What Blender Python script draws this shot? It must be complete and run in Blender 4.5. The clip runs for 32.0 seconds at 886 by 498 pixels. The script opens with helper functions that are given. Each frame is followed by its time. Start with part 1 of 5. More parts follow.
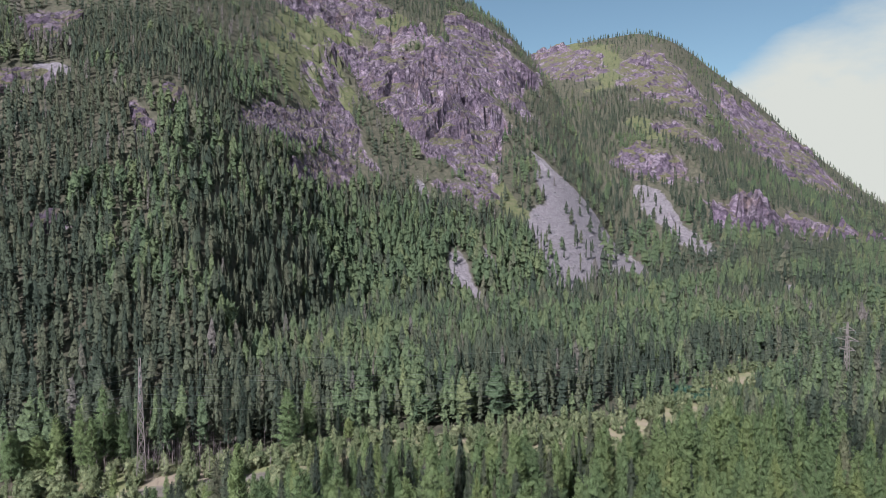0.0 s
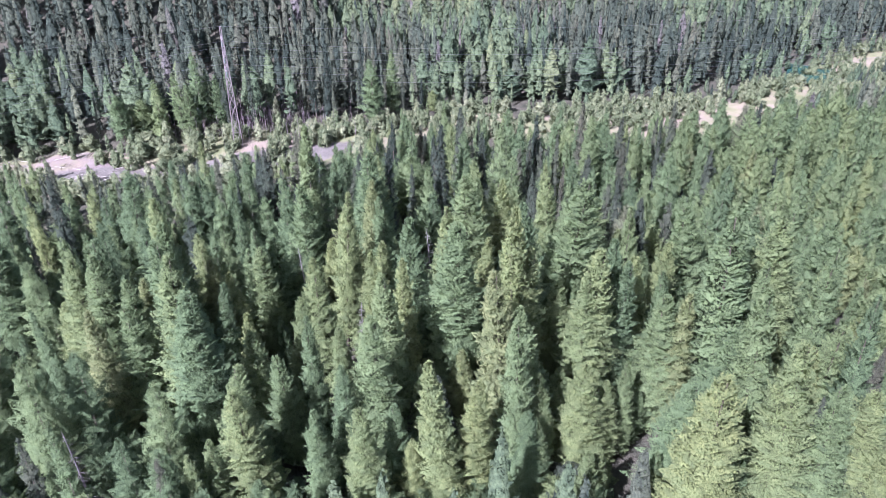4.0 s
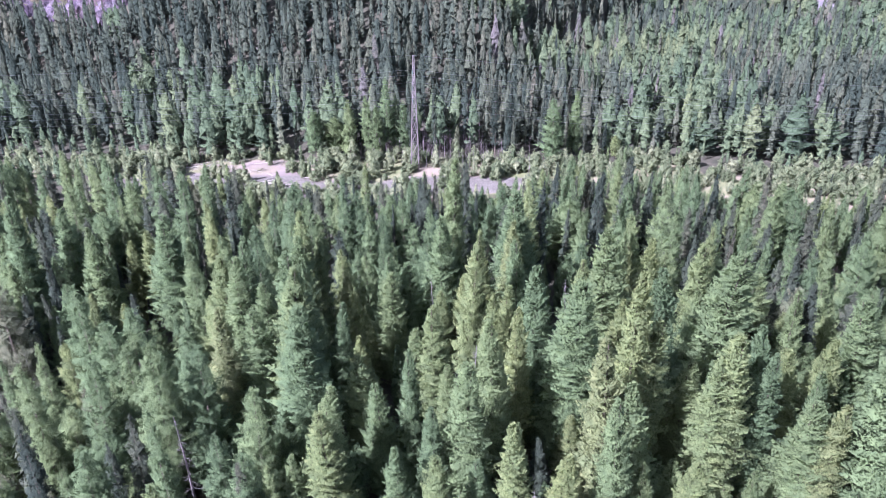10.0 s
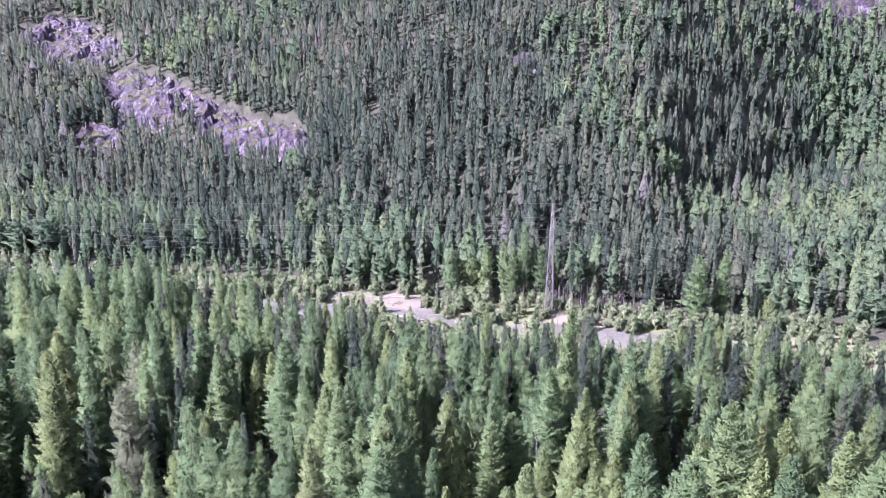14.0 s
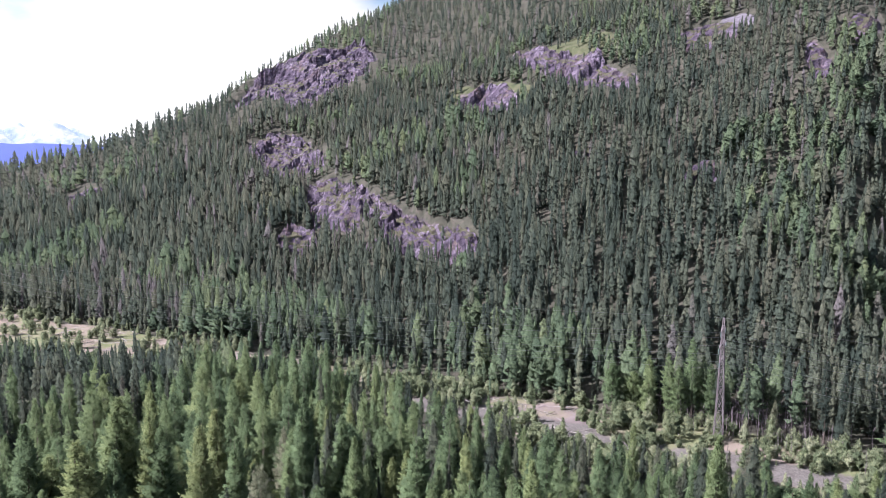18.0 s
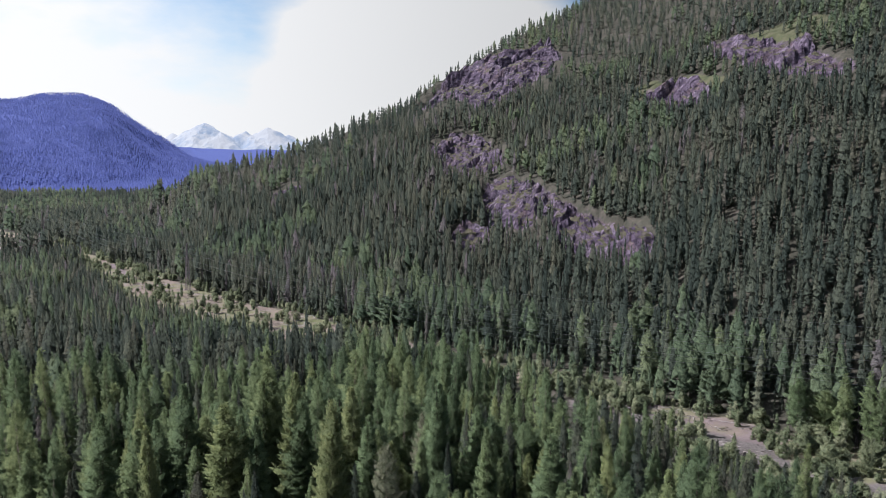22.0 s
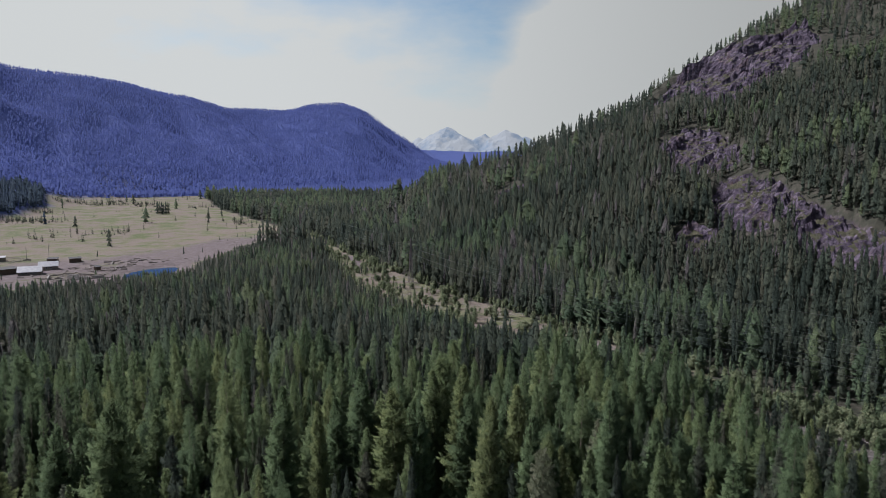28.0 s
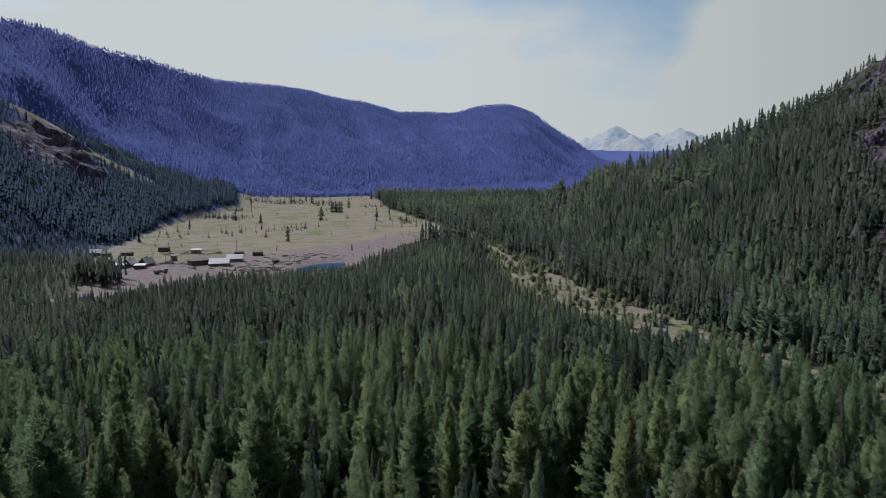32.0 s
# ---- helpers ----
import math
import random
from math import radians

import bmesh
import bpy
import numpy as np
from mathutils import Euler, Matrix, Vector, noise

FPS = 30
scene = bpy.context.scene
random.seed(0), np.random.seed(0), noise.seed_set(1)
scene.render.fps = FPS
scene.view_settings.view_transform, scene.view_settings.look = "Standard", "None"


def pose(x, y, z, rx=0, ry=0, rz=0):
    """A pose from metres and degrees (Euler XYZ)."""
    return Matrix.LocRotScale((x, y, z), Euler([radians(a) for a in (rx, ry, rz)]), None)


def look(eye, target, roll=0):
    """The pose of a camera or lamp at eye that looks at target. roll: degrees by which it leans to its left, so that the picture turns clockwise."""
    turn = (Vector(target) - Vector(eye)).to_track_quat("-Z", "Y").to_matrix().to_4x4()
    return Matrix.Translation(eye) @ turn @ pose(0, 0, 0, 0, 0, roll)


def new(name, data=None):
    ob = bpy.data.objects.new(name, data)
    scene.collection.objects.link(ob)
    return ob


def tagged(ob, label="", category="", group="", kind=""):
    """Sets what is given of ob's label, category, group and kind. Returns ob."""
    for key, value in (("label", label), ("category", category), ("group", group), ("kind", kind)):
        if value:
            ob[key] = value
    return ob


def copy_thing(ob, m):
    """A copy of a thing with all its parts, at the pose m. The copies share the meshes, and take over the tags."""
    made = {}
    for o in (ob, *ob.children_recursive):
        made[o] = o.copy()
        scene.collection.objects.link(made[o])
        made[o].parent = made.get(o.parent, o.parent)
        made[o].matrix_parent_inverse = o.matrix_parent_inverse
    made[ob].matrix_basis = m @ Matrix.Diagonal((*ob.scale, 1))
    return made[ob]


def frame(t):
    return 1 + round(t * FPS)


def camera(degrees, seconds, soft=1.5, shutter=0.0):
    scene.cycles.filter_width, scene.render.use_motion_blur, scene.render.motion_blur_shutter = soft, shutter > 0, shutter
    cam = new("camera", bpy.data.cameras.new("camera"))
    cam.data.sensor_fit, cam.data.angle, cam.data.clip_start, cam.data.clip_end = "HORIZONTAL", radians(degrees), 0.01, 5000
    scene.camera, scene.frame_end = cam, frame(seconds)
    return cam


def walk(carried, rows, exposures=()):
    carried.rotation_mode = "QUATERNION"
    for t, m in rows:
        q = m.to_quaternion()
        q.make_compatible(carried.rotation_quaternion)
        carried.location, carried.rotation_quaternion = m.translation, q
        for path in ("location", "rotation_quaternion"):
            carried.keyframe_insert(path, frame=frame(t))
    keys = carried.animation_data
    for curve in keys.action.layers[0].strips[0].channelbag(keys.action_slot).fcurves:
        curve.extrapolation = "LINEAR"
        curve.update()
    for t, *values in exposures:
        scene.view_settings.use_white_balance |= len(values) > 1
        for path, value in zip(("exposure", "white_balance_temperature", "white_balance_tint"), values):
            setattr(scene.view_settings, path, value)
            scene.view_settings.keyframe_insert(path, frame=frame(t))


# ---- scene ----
cam = camera(65.0, 32.0, soft=0.5)
# seconds, eye, heading to the right of +y, pitch, roll
PATH = [
    (0, (-36.44, 22.98, 58.63), 103.05, -2.16, 0.03),
    (0.5, (-36.09, 22.57, 58.82), 102.15, -6.74, -0.07),
    (1, (-35.48, 22.11, 59.10), 101.37, -11.97, -0.04),
    (1.5, (-34.75, 21.50, 59.48), 100.62, -17.26, -0.09),
    (2, (-34.15, 20.77, 60.01), 99.71, -20.49, -0.00),
    (2.5, (-33.68, 19.91, 60.43), 98.73, -20.77, -0.02),
    (3, (-33.27, 18.94, 60.90), 97.53, -23.71, 0.05),
    (3.5, (-32.99, 18.01, 61.18), 96.25, -27.86, 0.07),
    (5.5, (-32.38, 14.78, 60.96), 91.13, -29.88, -0.43),
    (6, (-32.06, 14.25, 60.89), 89.48, -29.07, -0.32),
    (6.5, (-31.68, 13.65, 60.61), 87.90, -27.97, -0.29),
    (7, (-31.35, 13.09, 60.51), 85.82, -27.28, -0.24),
    (7.5, (-30.98, 12.49, 60.54), 83.79, -27.23, -0.21),
    (8, (-30.56, 11.97, 60.64), 82.58, -27.21, -0.25),
    (8.5, (-30.12, 11.53, 60.71), 81.57, -27.20, -0.28),
    (9, (-29.74, 11.09, 60.78), 80.33, -27.13, -0.28),
    (9.5, (-29.38, 10.71, 60.83), 78.80, -26.95, -0.13),
    (10, (-29.02, 10.29, 60.74), 76.96, -26.71, -0.01),
    (10.5, (-28.64, 9.83, 60.56), 75.16, -26.61, 0.15),
    (11, (-28.14, 9.36, 60.30), 73.49, -26.56, 0.26),
    (11.5, (-27.58, 8.87, 60.40), 71.76, -25.81, 0.24),
    (12, (-27.12, 8.26, 60.91), 70.08, -23.80, 0.34),
    (12.5, (-26.86, 7.68, 61.03), 68.58, -20.59, 0.22),
    (13, (-26.63, 6.89, 60.86), 67.04, -18.14, 0.20),
    (13.5, (-26.18, 6.34, 60.83), 65.40, -17.79, 0.24),
    (14, (-25.69, 5.78, 60.81), 63.56, -15.22, 0.28),
    (14.5, (-25.12, 5.23, 60.59), 61.47, -12.17, 0.23),
    (15, (-24.52, 4.84, 60.27), 59.54, -8.99, 0.22),
    (15.5, (-24.03, 4.28, 60.08), 57.73, -7.74, 0.26),
    (17.5, (-22.35, 1.20, 60.47), 50.43, -6.51, 0.21),
    (18, (-21.74, 0.72, 60.37), 48.23, -6.56, 0.10),
    (18.5, (-21.04, 0.28, 60.14), 46.38, -6.59, -0.00),
    (19, (-20.43, 0.06, 59.88), 44.71, -6.57, 0.06),
    (19.5, (-19.77, -0.29, 59.63), 42.87, -6.57, 0.05),
    (20, (-18.95, -0.62, 59.26), 40.95, -6.53, 0.06),
    (20.5, (-17.86, -0.89, 58.75), 38.99, -6.50, 0.02),
    (21, (-16.58, -1.03, 58.27), 36.83, -6.44, 0.04),
    (21.5, (-15.24, -1.00, 57.68), 34.82, -6.35, 0.03),
    (22, (-13.70, -0.76, 57.00), 32.78, -6.24, 0.19),
    (22.5, (-12.19, -0.40, 56.25), 30.57, -6.17, 0.13),
    (23, (-10.48, -0.15, 55.63), 28.72, -6.10, 0.09),
    (23.5, (-8.88, 0.13, 55.45), 27.21, -6.10, 0.04),
    (24, (-7.68, 0.35, 55.59), 25.71, -6.14, -0.05),
    (24.5, (-7.28, 0.23, 55.73), 24.05, -6.16, -0.07),
    (25, (-7.01, 0.05, 55.80), 22.56, -6.16, 0.04),
    (25.5, (-6.60, -0.07, 55.77), 21.12, -6.15, 0.05),
    (27.5, (-4.56, -1.14, 55.66), 14.89, -6.17, -0.08),
    (28, (-4.08, -1.31, 55.64), 13.57, -6.17, -0.09),
    (28.5, (-3.57, -1.40, 55.65), 12.00, -6.16, -0.10),
    (29, (-3.10, -1.36, 55.62), 10.19, -6.15, -0.11),
    (29.5, (-2.54, -1.15, 55.49), 8.48, -6.15, -0.10),
    (30, (-2.03, -0.70, 55.27), 6.70, -6.10, -0.14),
    (30.5, (-1.51, -0.50, 55.06), 4.90, -6.09, -0.18),
    (31, (-1.04, -0.44, 55.00), 3.01, -6.07, -0.15),
    (31.5, (-0.53, -0.23, 55.06), 1.39, -6.07, -0.26),
    (32, (0.02, 0.01, 55.10), 0.03, -6.06, -0.28),
]


def aim(eye, heading, pitch, roll):
    h, p = radians(heading), radians(pitch)
    way = Vector((math.sin(h) * math.cos(p), math.cos(h) * math.cos(p), math.sin(p)))
    return look(eye, Vector(eye) + 100 * way, roll)


EXPOSURES = [(0, 1.3, 5850, 12), (1, 1.75, 5750, 17), (2.5, 2.27, 5350, 29), (6, 2.37, 5200, 33), (11, 2.46, 5170, 34), (13.5, 2.52, 5260, 34),
             (15.5, 2.34, 5430, 28), (18, 1.78, 5630, 23), (21, 1.18, 5700, 20), (25, 0.63, 5680, 18), (28, 0.35, 5650, 16), (32, 0.24, 5550, 14)]
walk(cam, [(t, aim(eye, h, p, r)) for t, eye, h, p, r in PATH], EXPOSURES)

# ---- light ----
SUN_AZ, SUN_EL = 312.0, 45.0
world = bpy.data.worlds.new("sky")
scene.world = world
world.use_nodes = True
wt = world.node_tree
wt.nodes.clear()


def wnode(kind, **values):
    n = wt.nodes.new(kind)
    for k, v in values.items():
        n.inputs[k].default_value = v
    return n


sky = wt.nodes.new("ShaderNodeTexSky")
sky.sky_type = "NISHITA"
sky.sun_disc = False
sky.sun_elevation = radians(SUN_EL)
sky.sun_rotation = radians(SUN_AZ)
sky.altitude = 1400
sky.air_density, sky.dust_density, sky.ozone_density = 1.0, 3.0, 1.5
coord = wt.nodes.new("ShaderNodeTexCoord")
stretch = wt.nodes.new("ShaderNodeMapping")
stretch.inputs["Scale"].default_value = (1.0, 1.0, 2.6)
stretch.inputs["Location"].default_value = (0.35, 0.1, 0.2)
clouds = wnode("ShaderNodeTexNoise", Scale=2.2, Detail=7.0, Roughness=0.55)
split = wt.nodes.new("ShaderNodeSeparateXYZ")
wt.links.new(coord.outputs["Generated"], split.inputs[0])
north = wnode("ShaderNodeMath")
north.operation = "MULTIPLY_ADD"
north.inputs[1].default_value = 0.15
wt.links.new(split.outputs[1], north.inputs[0])
wt.links.new(clouds.outputs["Fac"], north.inputs[2])
high = wnode("ShaderNodeMath")
high.operation = "MULTIPLY_ADD"
high.inputs[1].default_value = -1.6
wt.links.new(split.outputs[2], high.inputs[0])
low_band = wnode("ShaderNodeMath")
low_band.inputs[1].default_value = 0.2
wt.links.new(north.outputs[0], low_band.inputs[0])
wt.links.new(low_band.outputs[0], high.inputs[2])
cover = wt.nodes.new("ShaderNodeValToRGB")
cover.color_ramp.elements[0].position, cover.color_ramp.elements[1].position = 0.36, 0.58
veil = wt.nodes.new("ShaderNodeMix")
veil.data_type = "RGBA"
veil.inputs[7].default_value = (3.45, 3.38, 2.85, 1)
back = wnode("ShaderNodeBackground", Strength=0.15)
wout = wt.nodes.new("ShaderNodeOutputWorld")
wt.links.new(coord.outputs["Generated"], stretch.inputs["Vector"])
wt.links.new(stretch.outputs[0], clouds.inputs["Vector"])
# bright cloud added overhead, out of view, to fill the shadows
overhead = wt.nodes.new("ShaderNodeMapRange")
overhead.interpolation_type = "SMOOTHSTEP"
for k, v in (("From Min", 0.32), ("From Max", 0.6), ("To Min", 0.0), ("To Max", 0.9)):
    overhead.inputs[k].default_value = v
wt.links.new(split.outputs[2], overhead.inputs["Value"])
film = wnode("ShaderNodeMath")
wt.links.new(high.outputs[0], film.inputs[0])
wt.links.new(overhead.outputs[0], film.inputs[1])
bank = film.outputs[0]
for turn, rise, reach in ((136, 5, 12), (31, 7, 11)):
    to_bank = wt.nodes.new("ShaderNodeVectorMath")
    to_bank.operation = "DOT_PRODUCT"
    to_bank.inputs[1].default_value = (math.sin(radians(turn)) * math.cos(radians(rise)), math.cos(radians(turn)) * math.cos(radians(rise)), math.sin(radians(rise)))
    wt.links.new(coord.outputs["Generated"], to_bank.inputs[0])
    lump = wt.nodes.new("ShaderNodeMapRange")
    lump.interpolation_type = "SMOOTHSTEP"
    for k, v in (("From Min", math.cos(radians(reach + 3))), ("From Max", math.cos(radians(reach - 4))), ("To Min", 0.0), ("To Max", 0.3)):
        lump.inputs[k].default_value = v
    wt.links.new(to_bank.outputs["Value"], lump.inputs["Value"])
    more = wnode("ShaderNodeMath")
    wt.links.new(bank, more.inputs[0])
    wt.links.new(lump.outputs[0], more.inputs[1])
    bank = more.outputs[0]
wt.links.new(bank, cover.inputs["Fac"])
wt.links.new(cover.outputs["Color"], veil.inputs[0])
dusty = wt.nodes.new("ShaderNodeMix")
dusty.data_type, dusty.blend_type = "RGBA", "MULTIPLY"
dusty.inputs[0].default_value = 1.0
dusty.inputs[7].default_value = (0.64, 0.63, 0.5, 1)
wt.links.new(sky.outputs[0], dusty.inputs[6])
wt.links.new(dusty.outputs[2], veil.inputs[6])
# the hazy sky grows dimmer away from the sun
toward = wt.nodes.new("ShaderNodeVectorMath")
toward.operation = "DOT_PRODUCT"
toward.inputs[1].default_value = (math.sin(radians(SUN_AZ)), math.cos(radians(SUN_AZ)), 0)
wt.links.new(coord.outputs["Generated"], toward.inputs[0])
glow = wt.nodes.new("ShaderNodeMapRange")
glow.interpolation_type = "SMOOTHSTEP"
for k, v in (("From Min", -0.2), ("From Max", 0.75), ("To Min", 0.58), ("To Max", 1.0)):
    glow.inputs[k].default_value = v
wt.links.new(toward.outputs["Value"], glow.inputs["Value"])
dim = wt.nodes.new("ShaderNodeMix")
dim.data_type, dim.blend_type = "RGBA", "MULTIPLY"
dim.inputs[0].default_value = 1.0
wt.links.new(veil.outputs[2], dim.inputs[6])
wt.links.new(glow.outputs[0], dim.inputs[7])
wt.links.new(dim.outputs[2], back.inputs["Color"])
wt.links.new(back.outputs[0], wout.inputs["Surface"])

sun_data = bpy.data.lights.new("sun", "SUN")
sun_data.energy, sun_data.angle, sun_data.color = 3.5, radians(0.5), (1.0, 0.965, 0.91)
sun = new("sun", sun_data)
h, e = radians(SUN_AZ), radians(SUN_EL)
sun.matrix_world = look(Vector((math.sin(h) * math.cos(e), math.cos(h) * math.cos(e), math.sin(e))) * 500, (0, 0, 0))


# ---- materials ----
class Nodes:
    """A material's node tree with short ways to add and join nodes."""

    def __init__(self, name, roughness=0.85, metallic=0.0, specular=0.3):
        self.mat = bpy.data.materials.new(name)
        self.mat.use_nodes = True
        self.t = self.mat.node_tree
        self.b = self.t.nodes["Principled BSDF"]
        self.b.inputs["Roughness"].default_value = roughness
        self.b.inputs["Metallic"].default_value = metallic
        self.b.inputs["Specular IOR Level"].default_value = specular

    def put(self, socket, value):
        if isinstance(value, bpy.types.NodeSocket):
            self.t.links.new(value, socket)
        else:
            socket.default_value = value

    def place(self):
        return self.t.nodes.new("ShaderNodeTexCoord").outputs["Object"]

    def noise(self, scale, detail=5.0, rough=0.6, vec=None):
        n = self.t.nodes.new("ShaderNodeTexNoise")
        n.inputs["Scale"].default_value, n.inputs["Detail"].default_value, n.inputs["Roughness"].default_value = scale, detail, rough
        self.put(n.inputs["Vector"], vec or self.place())
        return n.outputs["Fac"]

    def cells(self, scale, out="Distance", vec=None):
        n = self.t.nodes.new("ShaderNodeTexVoronoi")
        n.inputs["Scale"].default_value = scale
        self.put(n.inputs["Vector"], vec or self.place())
        return n.outputs[out]

    def ramp(self, fac, *stops):
        n = self.t.nodes.new("ShaderNodeValToRGB")
        while len(n.color_ramp.elements) < len(stops):
            n.color_ramp.elements.new(0.5)
        for el, (pos, col) in zip(n.color_ramp.elements, stops):
            el.position, el.color = pos, (*col, 1) if len(col) == 3 else col
        self.put(n.inputs["Fac"], fac)
        return n.outputs["Color"]

    def step(self, fac, lo, hi):
        n = self.t.nodes.new("ShaderNodeMapRange")
        n.inputs["From Min"].default_value, n.inputs["From Max"].default_value = lo, hi
        self.put(n.inputs["Value"], fac)
        return n.outputs["Result"]

    def math(self, op, a, b=0.0):
        n = self.t.nodes.new("ShaderNodeMath")
        n.operation = op
        self.put(n.inputs[0], a)
        self.put(n.inputs[1], b)
        return n.outputs[0]

    def mix(self, fac, a, b, how="MIX"):
        n = self.t.nodes.new("ShaderNodeMix")
        n.data_type, n.blend_type = "RGBA", how
        self.put(n.inputs[0], fac)
        self.put(n.inputs[6], a if not isinstance(a, tuple) else (*a, 1))
        self.put(n.inputs[7], b if not isinstance(b, tuple) else (*b, 1))
        return n.outputs[2]

    def attr(self, name):
        n = self.t.nodes.new("ShaderNodeAttribute")
        n.attribute_name = name
        return n.outputs["Fac"]

    def chance(self):
        return self.t.nodes.new("ShaderNodeObjectInfo").outputs["Random"]

    def island(self):
        return self.t.nodes.new("ShaderNodeNewGeometry").outputs["Random Per Island"]

    def color(self, value):
        self.put(self.b.inputs["Base Color"], value if not isinstance(value, tuple) else (*value, 1))
        return self

    def bump(self, height, distance=0.1, strength=1.0):
        n = self.t.nodes.new("ShaderNodeBump")
        n.inputs["Strength"].default_value, n.inputs["Distance"].default_value = strength, distance
        self.put(n.inputs["Height"], height)
        self.put(self.b.inputs["Normal"], n.outputs[0])
        return self

    def thin(self, share, color):
        """Lets some light through, as leaves and needles do."""
        tr = self.t.nodes.new("ShaderNodeBsdfTranslucent")
        self.put(tr.inputs["Color"], color)
        mx = self.t.nodes.new("ShaderNodeMixShader")
        mx.inputs[0].default_value = share
        out = self.t.nodes["Material Output"]
        self.t.links.new(self.b.outputs[0], mx.inputs[1])
        self.t.links.new(tr.outputs[0], mx.inputs[2])
        self.t.links.new(mx.outputs[0], out.inputs["Surface"])
        return self


def rock_color(m, scale=1.0):
    """Grey-violet broken rock with rusty patches; dark and pale patches paint the contrast of shaded and lit faces."""
    big, fine = m.noise(0.03 * scale, 6, 0.62), m.noise(0.55 * scale, 7, 0.75)
    base = m.ramp(big, (0.3, (0.088, 0.061, 0.09)), (0.5, (0.156, 0.113, 0.158)), (0.64, (0.216, 0.166, 0.208)), (0.78, (0.255, 0.2, 0.19)))
    base = m.mix(0.6, base, m.ramp(m.cells(0.22 * scale, "Color"), (0.15, (0.062, 0.042, 0.066)), (0.5, (0.156, 0.113, 0.158)), (0.85, (0.34, 0.27, 0.33))))
    base = m.mix(m.step(m.noise(0.07 * scale, 5, 0.7), 0.54, 0.66), base, m.mix(0.5, base, (0.21, 0.135, 0.1)))
    return m.mix(m.step(fine, 0.4, 0.56), m.mix(0.8, base, (0.04, 0.031, 0.042)), base)


def mat_foliage(name, tones, share=0.25, grain=3.2, gaps=0.0, clumps=1.0, mesh=5.8):
    """Needles: a colour for each tree, dark mottling painted as shade between light tufts, and gaps between the tufts.
    """
    m = Nodes(name, 0.85, 0, 0.05)
    tint = m.attr("tint")
    tint = m.math("ADD", tint, m.math("MULTIPLY", m.attr("solo"), m.math("MULTIPLY", m.math("SUBTRACT", m.chance(), 0.5), 0.85)))
    base = m.ramp(tint, *tones)
    n, tufts = m.noise(grain, 4, 0.75), m.noise(min(grain * 0.42, 1.5), 4, 0.7)
    base = m.mix(m.island(), m.mix(0.42, base, tones[0][1]), base)
    base = m.mix(clumps, base, m.ramp(n, (0.35, (0.72, 0.73, 0.74)), (0.5, (1.0, 1.0, 1.0)), (0.64, (1.18, 1.17, 1.14))), "MULTIPLY")
    base = m.mix(clumps, base, m.ramp(tufts, (0.36, (0.55, 0.57, 0.6)), (0.5, (0.97, 0.97, 0.97)), (0.64, (1.25, 1.23, 1.18))), "MULTIPLY")
    m.color(base).bump(m.math("ADD", n, m.math("MULTIPLY", tufts, 2.0)), 0.25, 0.5).thin(share, base)
    if gaps:
        hole = m.t.nodes.new("ShaderNodeBsdfTransparent")
        mx = m.t.nodes.new("ShaderNodeMixShader")
        out = m.t.nodes["Material Output"]
        body = out.inputs["Surface"].links[0].from_socket
        holes = m.math("ADD", m.math("MULTIPLY", m.noise(mesh, 2, 0.7), 0.68), m.math("MULTIPLY", m.noise(1.15, 2, 0.6), 0.32))
        m.put(mx.inputs[0], m.step(holes, gaps - 0.015, gaps + 0.015))
        m.put(mx.inputs[1], hole.outputs[0])
        m.put(mx.inputs[2], body)
        m.put(out.inputs["Surface"], mx.outputs[0])
    return m.mat


GREY_TWIGS = (0.145, 0.125, 0.12)
LARCH_TONES = ((0.0, (0.1, 0.138, 0.072)), (0.3, (0.138, 0.182, 0.088)), (0.6, (0.17, 0.207, 0.093)), (0.88, (0.205, 0.228, 0.093)), (1.0, (0.175, 0.17, 0.11)))
SPRUCE_TONES = ((0.0, (0.041, 0.052, 0.04)), (0.35, (0.07, 0.082, 0.058)), (0.65, (0.095, 0.1, 0.067)), (0.9, (0.106, 0.102, 0.07)), (1.0, GREY_TWIGS))
# larch tones copied darker, to dim the slopes by colour instead of light
DIM_LARCH_TONES = ((0.0, (0.074, 0.1, 0.06)), (0.3, (0.096, 0.124, 0.069)), (0.6, (0.114, 0.138, 0.074)), (0.88, (0.134, 0.15, 0.075)), (1.0, (0.134, 0.13, 0.093)))
M_LARCH = mat_foliage("dimmed_larch_needles", DIM_LARCH_TONES, 0.08, 5.0, 0.46)
M_SPRUCE = mat_foliage("spruce_needles", SPRUCE_TONES, 0.06, 5.0, 0.46)
M_LARCH_NEAR = mat_foliage("feathery_larch_needles", LARCH_TONES, 0.36, 8.0, 0.503, 0.8, 8.0)
M_SPRUCE_NEAR = mat_foliage("dense_spruce_needles", SPRUCE_TONES, 0.26, 8.0, 0.49, 0.8, 8.0)
# distant pines: the blue of aerial haze is painted into the needle colour
M_HAZE_PINE = mat_foliage("haze_tinted_needles", ((0.0, (0.115, 0.142, 0.355)), (0.5, (0.138, 0.168, 0.4)), (1.0, (0.162, 0.195, 0.4))), 0.45, 0.06, 0.0, 0.4)
# spur pines: the slope's blue shade and haze are painted into the colour
M_SHADE_PINE = mat_foliage("shade_tinted_needles", ((0.0, (0.045, 0.062, 0.09)), (0.5, (0.056, 0.075, 0.1)), (1.0, (0.072, 0.092, 0.095))), 0.3, 0.06, 0.0, 0.6)
M_SHRUB = mat_foliage("shrub_leaves", ((0.0, (0.12, 0.145, 0.08)), (0.5, (0.2, 0.22, 0.12)), (1.0, (0.28, 0.285, 0.175))), 0.3, 5.0, 0.47)


